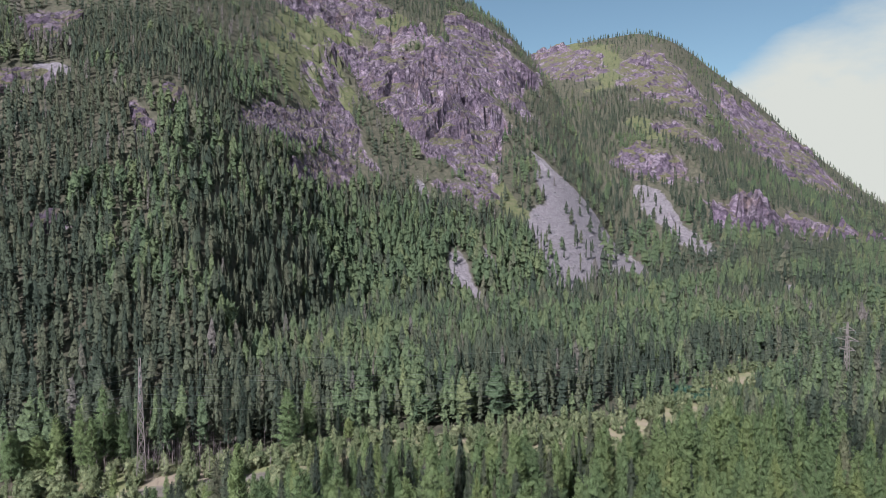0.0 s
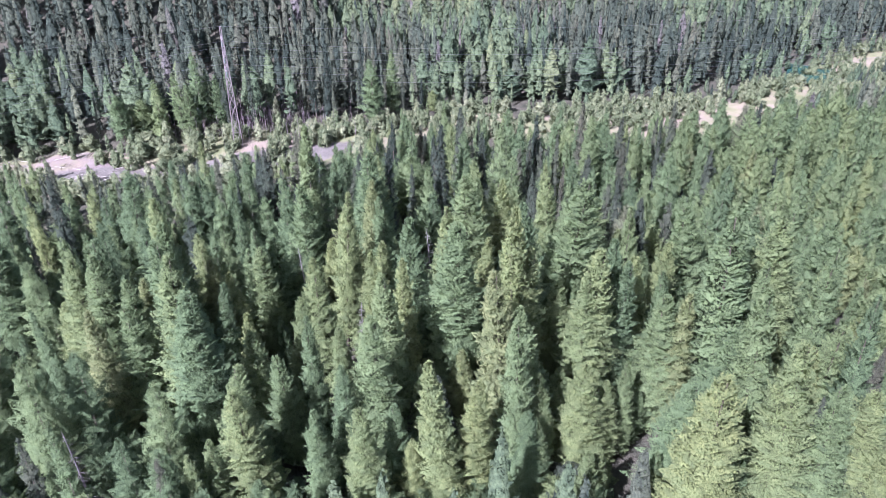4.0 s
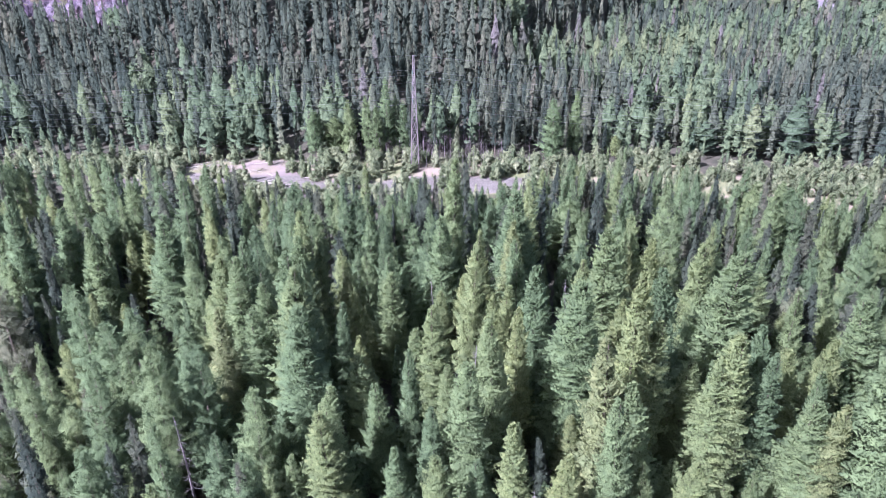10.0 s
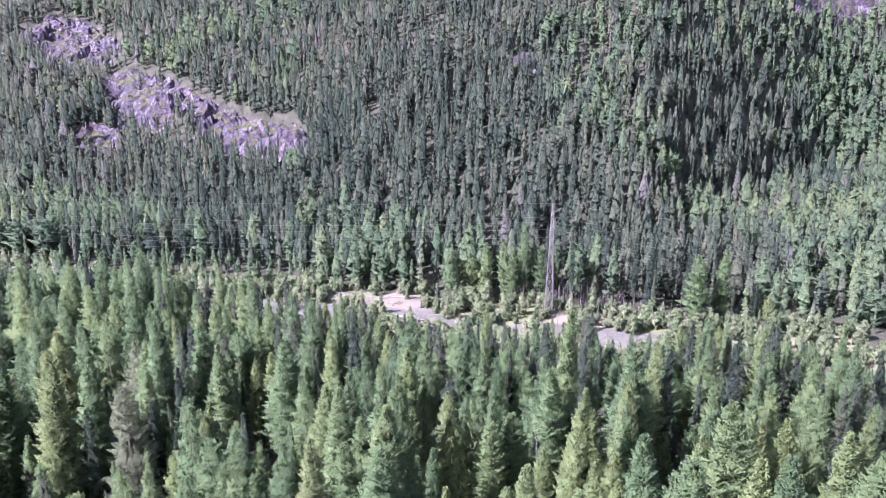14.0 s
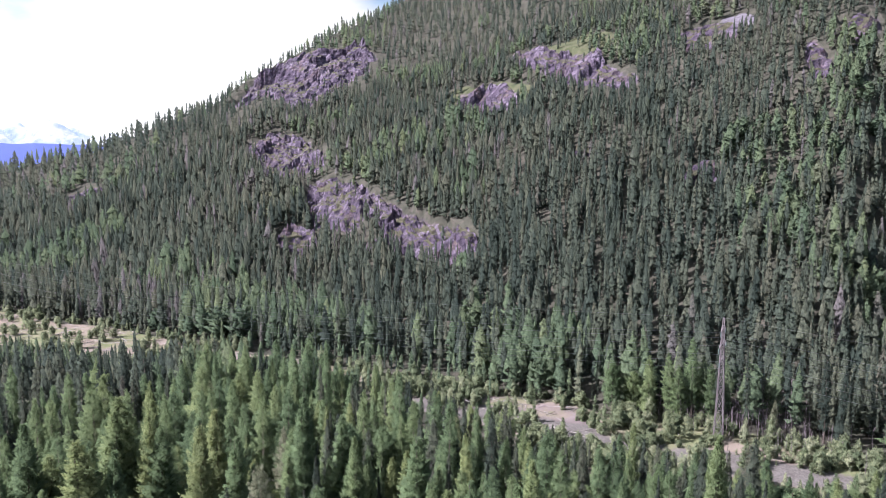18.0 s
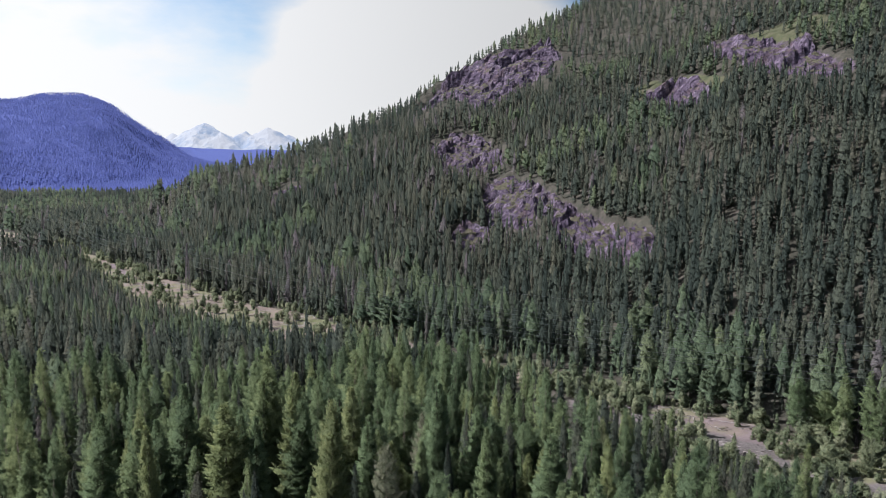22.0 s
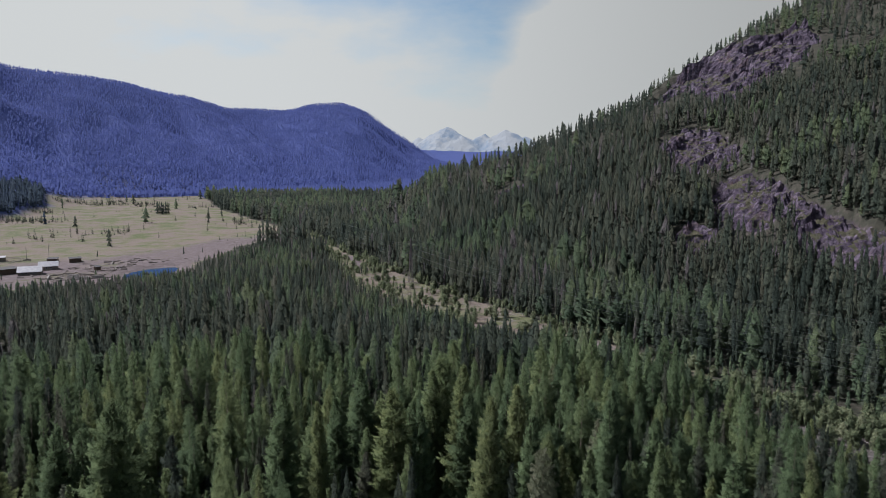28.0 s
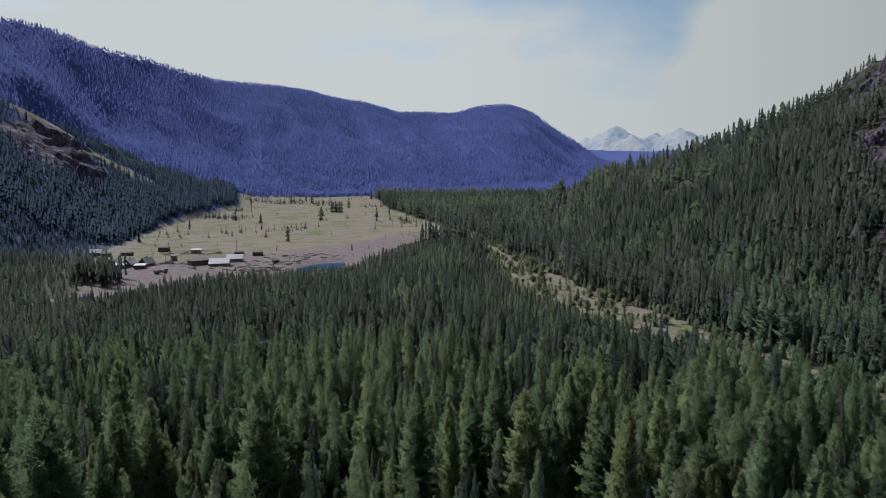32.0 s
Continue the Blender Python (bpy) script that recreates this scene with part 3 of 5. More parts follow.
def crown_fronds(r, height, radius, low, droop, shape, count, wide, bent):
    """Branches of a conifer with their hanging twigs: each a folded kite that leaves the trunk. Returns vertices and triangles."""
    v, f = [], []
    turn = r.rand() * 6.28
    up = np.array([0.0, 0.0, 1.0])
    for b in range(count):
        g = min(0.985, ((b + r.rand()) / count) ** 1.1)
        turn += 2.4 + 0.9 * (r.rand() - 0.5)
        arm = radius * shape(g) * (0.62 + 0.5 * r.rand() + (0.25 if r.rand() < 0.1 else 0.0))
        way = np.array([math.cos(turn), math.sin(turn), 0.0])
        side = np.array([-math.sin(turn), math.cos(turn), 0.0])
        rise = (0.7 * g - droop * (1 - g)) + 0.35 * (r.rand() - 0.5)
        roll = 1.1 * (r.rand() - 0.5)
        flat, down = side * math.cos(roll) + up * math.sin(roll), up * math.cos(roll) - side * math.sin(roll)
        root = up * height * (low + (1 - low) * g)
        w = wide * (0.22 * min(arm, 2.2) + 0.3) * (0.75 + 0.5 * r.rand())
        mid = root + (way + up * rise) * arm * (0.5 + 0.15 * r.rand())
        tip = root + (way + up * (rise - 0.25 * droop)) * arm
        hang = down * w * (0.75 + 0.5 * r.rand())
        k = len(v)
        if bent:
            v += [root + way * 0.08 * arm - up * 0.1, mid + flat * w - hang, mid, mid - flat * w - hang, tip]
            f += [[k, k + 1, k + 2], [k, k + 2, k + 3], [k + 1, k + 4, k + 2], [k + 2, k + 4, k + 3]]
        else:
            v += [root, mid + flat * w - 0.6 * hang, mid - flat * w - 0.9 * hang, tip]
            f += [[k, k + 1, k + 3], [k, k + 3, k + 2]]
    for k in range(2):
        a, b = r.rand() * 6.28, len(v)
        q = np.array([math.cos(a), math.sin(a), 0.0]) * (0.1 * radius + 0.07)
        v += [q + up * 0.84 * height, -q + up * 0.84 * height, up * height * 1.01]
        f.append([b, b + 1, b + 2])
    return np.array(v), np.array(f)


def crown_heart(r, height, radius, low, shape, count, sides):
    """The dense inside of a crown: ragged cones of twigs, one above another. Returns vertices and triangles."""
    v, f = [], []
    for t in range(count):
        g = t / count
        z0, z1 = height * (low + (1 - low) * g), height * min(0.99, low + (1 - low) * (g + 1.9 / count))
        off, b = r.rand() * 6.28, len(v)
        v.append([0.2 * (r.rand() - 0.5), 0.2 * (r.rand() - 0.5), z1])
        for s in range(sides):
            a = off + 6.283 * s / sides
            q = radius * shape(g) * (0.5 + 0.35 * r.rand())
            v.append([q * math.cos(a), q * math.sin(a), z0 + (r.rand() - 0.3) * 0.7 * height / count])
        f += [[b, b + 1 + s, b + 1 + (s + 1) % sides] for s in range(sides)]
    return np.array(v), np.array(f)


def trunk_quads(height, radius, sides=6, bend=0.0):
    rings = 3
    v, f = [], []
    for i in range(rings):
        g = i / (rings - 1)
        for s in range(sides):
            a = 6.283 * s / sides
            rad = radius * (1 - 0.92 * g)
            v.append([rad * math.cos(a) + bend * g * g, rad * math.sin(a), height * g])
    for i in range(rings - 1):
        for s in range(sides):
            t = (s + 1) % sides
            f.append([i * sides + s, i * sides + t, (i + 1) * sides + t, (i + 1) * sides + s])
    return np.array(v), np.array(f)


def larch_shape(f):
    return (1 - f) ** 0.7 * (0.6 + 0.4 * min(1, f / 0.3)) + 0.04


def spruce_shape(f):
    return (1 - f) ** 0.8 * (0.7 + 0.3 * min(1, f / 0.15)) + 0.03


def spiky_shape(f):
    return 0.9 * (1 - f) ** 0.6 * (0.45 + 0.55 * min(1, f / 0.35)) + 0.05


def round_shape(f):
    return math.sin(min(1.0, 0.18 + 0.85 * f) * 3.05) * 0.95 + 0.1


STYLES = {
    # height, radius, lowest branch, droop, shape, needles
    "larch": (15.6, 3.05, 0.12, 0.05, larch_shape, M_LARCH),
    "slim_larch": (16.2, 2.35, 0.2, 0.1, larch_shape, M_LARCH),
    "spruce": (15.0, 2.35, 0.08, 0.42, spruce_shape, M_SPRUCE),
    "slim_spruce": (16.0, 1.5, 0.18, 0.4, spiky_shape, M_SPRUCE),
    "thicket": (6.5, 1.9, 0.03, -0.35, round_shape, M_LARCH),
    "aspen": (11.5, 2.7, 0.2, -0.2, round_shape, M_LARCH),
}


def halved(quads):
    return np.concatenate([quads[:, [0, 1, 2]], quads[:, [0, 2, 3]]])


def crown_normals(v, tris, height, radius, rise=0.42, own_share=0.38):
    """Normals that round a crown as a whole, so that its sprays are lit like one soft body; turns the triangles to suit."""
    mid = v[tris].mean(1)
    lift = np.clip(mid[:, 2] / height, 0, 1)
    out = np.stack([mid[:, 0], mid[:, 1], radius * rise * (0.2 + lift)], -1)
    out /= np.linalg.norm(out, axis=1)[:, None] + 1e-6
    own = np.cross(v[tris[:, 1]] - v[tris[:, 0]], v[tris[:, 2]] - v[tris[:, 0]])
    own /= np.linalg.norm(own, axis=1)[:, None] + 1e-9
    flip = (own * out).sum(1) < 0
    tris = tris.copy()
    tris[flip] = tris[flip][:, ::-1]
    own[flip] *= -1
    face = 0.7 * out + own_share * own
    n = np.zeros_like(v)
    for k in range(3):
        np.add.at(n, tris[:, k], face)
    return n / (np.linalg.norm(n, axis=1)[:, None] + 1e-9), tris


def template(style, seed, count, wide=1.0, bent=True, trunk=True, heart=(0, 0)):
    """Verts, triangles and material slots (0 needles, 1 bark) of one tree, true in size."""
    height, radius, low, droop, shape, _ = STYLES[style]
    r = rnd(seed)
    verts, tris = crown_fronds(r, height, radius, low, droop, shape, count, wide, bent)
    if heart[0]:
        hv, hf = crown_heart(r, height, radius, low, shape, *heart)
        tris, verts = np.concatenate([tris, hf + len(verts)]), np.concatenate([verts, hv])
    slots = np.zeros(len(tris), int)
    if trunk:
        tv, tf = trunk_quads(height * 0.97, 0.17, 3)
        tf = halved(tf)
        tris, slots = np.concatenate([tris, tf + len(verts)]), np.concatenate([slots, np.ones(len(tf), int)])
        verts = np.concatenate([verts, tv])
    normals, tris = crown_normals(verts, tris, height, radius)
    return verts, tris, slots, normals


def tiers(seed, style, count, sides):
    """A far tree: ragged, leaning skirts one above another, as quads (apex edge doubled)."""
    height, radius, low, droop, shape, _ = STYLES[style]
    r = rnd(seed)
    v, f = [], []
    for t in range(count):
        g = t / count
        z0, z1 = height * (low * 0.6 + (1 - low * 0.6) * g), height * min(1.0, low * 0.6 + (1 - low * 0.6) * (g + 1.35 / count))
        rad = radius * max(shape(g), 0.12) * 1.12
        off, b = r.rand() * 6.28, len(v)
        v.append([0.1 * (r.rand() - 0.5), 0.1 * (r.rand() - 0.5), z1])
        for s in range(sides):
            a = off + 6.283 * s / sides
            q = rad * (0.7 + 0.6 * r.rand())
            v.append([q * math.cos(a), q * math.sin(a), z0 + (r.rand() - 0.5) * height * 0.5 / count])
        for s in range(sides):
            f.append([b, b + 1 + s, b + 1 + (s + 1) % sides])
    v, f = np.array(v), np.array(f)
    normals, f = crown_normals(v, f, height, radius, 1.6, 0.12)
    return v, f, np.zeros(len(f), int), normals


def scatter(step, near, far, turn0, turn1, seed):
    """Jittered places in a ring sector round the hub."""
    r = rnd(seed)
    g = np.arange(-far, far, step)
    x, y = np.meshgrid(g, g)
    x = (x + (r.rand(*x.shape) - 0.5) * step * 0.95 + HUB[0]).ravel()
    y = (y + (r.rand(*y.shape) - 0.5) * step * 0.95 + HUB[1]).ravel()
    az, d = bearing(x, y)
    keep = (d >= near) & (d < far) & (az >= turn0) & (az < turn1)
    return x[keep], y[keep], r


def thinned(x, y, r):
    """Drops the trees that would stand on open ground; a few stay on rock and scree."""
    c = covers(x, y)
    p = np.ones_like(x)
    p *= 1 - 0.997 * np.clip(c["meadow"] * 1.6, 0, 1) * (1 - strokes(x, y, COPSES))
    p *= 1 - 0.97 * np.clip(c["cut"] * 1.4, 0, 1)
    p *= 1 - 0.96 * np.maximum(strokes(x, y, LAWNS), strokes(x, y, FAR_CRAGS))
    p *= 1 - 0.97 * np.clip(c["glade"] * 1.4, 0, 1)
    p *= 1 - 0.88 * np.clip(c["scree"] * 1.3, 0, 1)
    p *= 1 - 0.96 * np.clip(1.25 * c["rock"], 0, 1)
    p *= 1 - 0.62 * np.clip(c["heath"] * 1.3, 0, 1) * (1 - inside(x, y, WEDGE, 10))
    p *= 1 - np.maximum.reduce([inside(x, y, LAKE, 4), inside(x, y, POND, 8), along(x, y, TRACK, 6, 2)])
    p *= 1 - 0.6 * along(x, y, GRAVEL, 16, 10)
    p *= 0.93 + 0.25 * smooth_noise(x, y, 1 / 18, 51, 3)
    keep = r.rand(len(x)) < p
    return x[keep], y[keep]


def spread(temps, x, y, z, scale, width, tint, which, r):
    """Many trees in one set of arrays."""
    vs, fs, ms, ts, ns, base = [], [], [], [], [], 0
    for k, (tv, tf, tm, tn) in enumerate(temps):
        pick = which == k
        n = int(pick.sum())
        if not n:
            continue
        turn = r.rand(n) * 6.283
        c, s = np.cos(turn), np.sin(turn)
        lean = (r.rand(n, 2) - 0.5) * 0.07
        sx = (scale * width)[pick]
        px = (tv[None, :, 0] * c[:, None] - tv[None, :, 1] * s[:, None]) * sx[:, None]
        py = (tv[None, :, 0] * s[:, None] + tv[None, :, 1] * c[:, None]) * sx[:, None]
        pz = tv[None, :, 2] * scale[pick][:, None]
        v = np.stack([px + x[pick][:, None] + lean[:, :1] * pz, py + y[pick][:, None] + lean[:, 1:] * pz, pz + z[pick][:, None]], -1)
        f = tf[None] + (base + np.arange(n) * len(tv))[:, None, None]
        vs.append(v.reshape(-1, 3)), fs.append(f.reshape(-1, tf.shape[1])), ms.append(np.tile(tm, n)), ts.append(np.repeat(tint[pick], len(tv)))
        nx, ny = tn[None, :, 0] * c[:, None] - tn[None, :, 1] * s[:, None], tn[None, :, 0] * s[:, None] + tn[None, :, 1] * c[:, None]
        ns.append(np.stack([nx, ny, np.broadcast_to(tn[None, :, 2], nx.shape)], -1).reshape(-1, 3))
        base += n * len(tv)
    return np.concatenate(vs), np.concatenate(fs), np.concatenate(ms), np.concatenate(ts), np.concatenate(ns)


def kinds(x, y, r, n_larch):
    """Which trees are larches: they stand in loose groups."""
    return smooth_noise(x, y, 1 / 45, 61, 3) + 0.9 * (r.rand(len(x)) - 0.5) > n_larch


def youth(x, y):
    """How tall trees stand: low beside the clearing, the glade, the river meadow and before cliffs, fitted to keep
    these in the camera's view.
    """
    off = line_x(y) - x
    wide = np.interp(y, WIDE_Y, WIDE)
    north = np.clip((y - 175) / 40, 0, 1)
    near = np.interp(off - wide, [-25, -24, 0, 12, 30], [1, 0.4, 0.4, 0.65, 1.0]) * (1 - north) + north * np.interp(off - wide, [-36, -35, 0, 20, 60], [1, 0.3, 0.32, 0.55, 1.0])
    near = 1 - (1 - near) * np.clip((y + 150) / 70, 0, 1) * (y < 480)
    near = near * (1 - 0.5 * along(x, y, GLADE, 18, 20))
    bank = np.maximum(inside(x, y, MEADOW, 260), 0.55 * along(x, y, TRACK, 14, 30))
    bank = np.where(y < 560, 1 - 1.5 * bank, 1.0)
    az, d = bearing(x, y)
    ux, uy = 14 * np.sin(np.radians(az)), 14 * np.cos(np.radians(az))
    stony = np.maximum.reduce([strokes(x, y, CLIFFS), strokes(x, y, CRAGS), strokes(x + ux, y + uy, CLIFFS)])
    bank = np.maximum(bank, 0.9 * strokes(x, y, COPSES))
    return np.clip(np.minimum(near, bank), 0.3, 1.0) * (1 - 0.45 * stony * (1 - inside(x, y, WEDGE, 10)))


def forest(name, label, step, near, far, turn0, turn1, seed, temps_larch, temps_spruce, tall=1.0, lowest=None, dark=None, wide=1.05):
    x, y, r = scatter(step, near, far, turn0, turn1, seed)
    x, y = thinned(x, y, r)
    if lowest is not None:
        keep = lowest(x, y)
        x, y = x[keep], y[keep]
    z = land(x, y) - 0.3
    az, d = bearing(x, y)
    share = np.interp(d, [150, 190, 450, 560], [-0.27, 0.12, 0.08, 0.3])
    larch = kinds(x, y, r, share + 0.33 * np.interp(d, [165, 190, 520, 620], [0, 1, 1, 0]) * np.clip((96 - az) / 14, 0, 1))
    grown_to = youth(x, y)
    larch |= (grown_to < 0.72) & (r.rand(len(x)) < 0.7) & (d < 260)
    scale = tall * np.clip(1.0 + 0.2 * r.randn(len(x)), 0.5, 1.45) * np.interp(z, [5, 25, 60, 120], [1.0, 0.93, 0.8, 0.64]) * grown_to
    tint = np.clip(0.45 + 0.25 * r.randn(len(x)) + 0.4 * smooth_noise(x, y, 1 / 60, 71, 3), 0, 1)
    if dark:
        tint = np.clip(tint, 0.1, 0.75)
    close = name in ("wood", "undergrowth", "near_wood")
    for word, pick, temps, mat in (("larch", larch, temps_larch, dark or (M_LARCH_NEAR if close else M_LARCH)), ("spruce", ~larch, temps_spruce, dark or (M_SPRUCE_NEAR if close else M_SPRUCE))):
        which = r.randint(0, len(temps), len(x))
        v, f, m, t, nm = spread(temps, x[pick], y[pick], z[pick], scale[pick], wide * np.clip(1 + 0.24 * r.randn(int(pick.sum())), 0.6, 1.6), tint[pick], which[pick], r)
        me = mesh_from(word + "_" + name, v, f, [mat, M_BARK], [("tint", t)], True, m, nm)
        tagged(new(word + "_" + name, me), word + " " + label, "forest", kind="stuff")
    return len(x)


MID_L = [template("larch", 100 + i, 92, 1.25, heart=(5, 5)) for i in range(3)] + [template("slim_larch", 105 + i, 86, 1.25, heart=(5, 5)) for i in range(2)] + [template("aspen", 110, 80, 1.45, heart=(4, 6))]
MID_S = [template("spruce", 200 + i, 92, 1.25, heart=(6, 5)) for i in range(2)] + [template("slim_spruce", 210 + i, 86, 1.35, heart=(6, 4)) for i in range(3)]
FAR_L = [template("larch", 300 + i, 30, 1.15, False, False, (3, 5)) for i in range(3)] + [template("slim_larch", 305 + i, 30, 1.15, False, False, (3, 5)) for i in range(2)] + [template("aspen", 310, 30, 1.15, False, False, (3, 5))]
FAR_S = [template("spruce", 400 + i, 30, 1.15, False, False, (4, 5)) for i in range(2)] + [template("slim_spruce", 410 + i, 28, 1.15, False, False, (4, 4)) for i in range(2)]
HIGH_L = [template("larch", 320 + i, 15, 1.5, False, False, (3, 4)) for i in range(3)] + [template("aspen", 330, 15, 1.5, False, False, (3, 4))]
HIGH_S = [template("spruce", 420 + i, 15, 1.5, False, False, (3, 4)) for i in range(2)] + [template("slim_spruce", 430, 14, 1.5, False, False, (3, 4))]
LOW = [template("thicket", 340 + i, 26, 1.05, False, False, (2, 5)) for i in range(3)]
OFF_L = [tiers(500 + i, "larch", 4, 4) for i in range(3)]
OFF_S = [tiers(600 + i, "spruce", 4, 4) for i in range(3)]
DOT_L = [tiers(700 + i, "larch", 2, 3) for i in range(3)]
DOT_S = [tiers(800 + i, "spruce", 2, 3) for i in range(3)]


def seen_side(x, y):
    """Slopes that face the valley, up to a little behind the crests."""
    az, d = bearing(x, y)
    top = np.zeros_like(x)
    for rg in (NEAR, FAR_RIGHT, LEFT, SPUR):
        c = np.interp(az, rg.az, rg.crest)
        h = np.interp(az, rg.az, rg.high) * (az > rg.az[0]) * (az < rg.az[-1])
        top = np.maximum(top, np.where(h > 40, c + 60, 0))
    return d < np.maximum(top, 900)


def near_zone(x, y):
    """Where trees stand close enough to be things of their own."""
    az, d = bearing(x, y)
    return np.where(az > 48, d < 76, (d > 82) & (d < 100)) & (az > -36) & (az < 150)


def under_eye(x, y):
    az, d = bearing(x, y)
    return (d < 80) & (az < 20)


def rest(x, y):
    return ~near_zone(x, y) & ~under_eye(x, y)


def clumped(x, y):
    """Undergrowth stands in clumps, sparser in the southern wood."""
    az, d = bearing(x, y)
    return smooth_noise(x, y, 1 / 14, 91, 3) > np.interp(az, [20, 60, 100, 125], [-0.05, -0.03, 0.0, 0.12])


forest("wood", "trees standing close on the valley floor", 4.0, 28, 165, -40, 156, 1, MID_L, MID_S, 1.0, rest, None, 1.0)
forest("undergrowth", "saplings and low young trees filling the wood's floor", 3.4, 28, 150, -36, 152, 12, LOW, LOW, 0.95, clumped, None, 1.1)
forest("near_wood", "trees standing beneath the viewpoint", 4.2, 28, 80, -40, 20, 6, FAR_L, FAR_S, 1.0, under_eye)
forest("slope_wood", "trees covering the lower mountainside", 3.5, 165, 320, -42, 142, 2, FAR_L, FAR_S, 0.95, None, None, 1.22)
forest("hillside_wood", "trees standing close on the mountainside", 3.8, 320, 520, -42, 142, 13, HIGH_L, HIGH_S, 1.0, None, None, 1.35)
forest("upland_wood", "trees on the upper mountain slopes", 6.2, 520, 1150, -15, 138, 3, OFF_L, OFF_S, 1.0, seen_side, None, 1.2)
forest("spur_wood", "trees on the rocky spur beyond the village, blue shade put into their colour", 4.6, 520, 1150, -38, -15, 8, OFF_L, OFF_S, 0.85, seen_side, M_SHADE_PINE, 1.0)
forest("distant_wood", "pines covering the distant hillsides, haze blue put into their colour", 5.6, 1150, 2750, -36, 15, 4, DOT_L, DOT_S, 0.62, seen_side, M_HAZE_PINE, 1.9)
forest("high_wood", "trees dotting the high far slopes", 11.0, 1150, 1800, 90, 138, 7, DOT_L, DOT_S, 1.0, seen_side)
forest("grove", "trees straight beneath the viewpoint", 5.0, 3, 30, -130, 230, 9, FAR_L, FAR_S)
forest("side_wood", "trees on the slopes behind the village", 11.0, 30, 900, -130, -40, 10, DOT_L, DOT_S, 1.1, None, None, 1.6)
forest("rear_wood", "trees closing the valley all round", 11.0, 30, 900, 152, 230, 5, DOT_L, DOT_S, 1.1, None, None, 1.6)


# ---- trees near the camera's way, one by one ----
def link_mesh(name, me, parent=None, label=""):
    ob = new(name, me)
    if parent is not None:
        ob.parent = parent
    return tagged(ob, label)


def near_tree(style, seed):
    """One tree at the world's origin: an empty with a trunk and a crown."""
    height, radius, low, droop, shape, needles = STYLES[style]
    base = new(style.split("_")[-1])
    tv, tf = trunk_quads(height * 0.98, 0.2, 7, 0.25)
    r = rnd(seed + 5)
    sticks_v, sticks_f = [tv], [tf]
    count = len(tv)
    for k in range(14):
        z0, a, n = height * (0.05 + 0.3 * r.rand()), r.rand() * 6.28, 0.5 + 0.8 * r.rand()
        out = np.array([math.cos(a), math.sin(a), -0.15])
        side = np.array([-math.sin(a), math.cos(a), 0]) * 0.025
        p = np.array([0, 0, z0])
        sticks_v.append(np.array([p - side, p + side, p + out * n + side * 0.3, p + out * n - side * 0.3]))
        sticks_f.append(np.array([[count, count + 1, count + 2, count + 3]]))
        count += 4
    me = mesh_from("trunk", np.concatenate(sticks_v), np.concatenate(sticks_f), [M_BARK])
    link_mesh("trunk", me, base)
    v, f, s, nm = template(style, seed, 380, 0.9, True, False, (8, 6))
    near_needles = M_LARCH_NEAR if needles == M_LARCH else M_SPRUCE_NEAR
    me = mesh_from("crown", v, f, [near_needles, M_BARK], [("tint", np.full(len(v), 0.5)), ("solo", np.ones(len(v)))], True, s, nm)
    link_mesh("crown", me, base)
    return base


def plant_near():
    x, y, r = scatter(4.0, 30, 108, -40, 152, 11)
    x, y = thinned(x, y, r)
    keep = near_zone(x, y)
    x, y = x[keep], y[keep]
    z = land(x, y) - 0.25
    larch = kinds(x, y, r, -0.27)
    grown_to = youth(x, y)
    models = {"larch": [near_tree("larch", 1000 + i) for i in range(3)] + [near_tree("slim_larch", 1010 + i) for i in range(2)], "spruce": [near_tree("spruce", 1100), near_tree("spruce", 1101), near_tree("slim_spruce", 1102), near_tree("slim_spruce", 1103)]}
    for ob in models["larch"]:
        tagged(ob, "pale green larch with a feathery pointed crown", "tree", "larches of the near wood")
    for ob in models["spruce"]:
        tagged(ob, "dark green spruce with drooping layered branches", "tree", "spruces of the near wood")
    used = set()
    for i in range(len(x)):
        pool = models["larch" if larch[i] else "spruce"]
        ob = pool[r.randint(len(pool))]
        s = float(np.clip(1.0 + 0.21 * r.randn(), 0.5, 1.35) * grown_to[i])
        w = s * float(np.clip(1.0 + 0.15 * r.randn(), 0.7, 1.3))
        m = Matrix.LocRotScale((x[i], y[i], z[i]), Euler((0.04 * r.randn(), 0.04 * r.randn(), r.rand() * 6.28)), (w, w, s))
        if ob.name in used:
            copy_thing(ob, m)
        else:
            used.add(ob.name)
            ob.matrix_basis = m
    for pool in models.values():
        for ob in pool:
            if ob.name not in used:
                for o in (*ob.children, ob):
                    bpy.data.objects.remove(o)


plant_near()


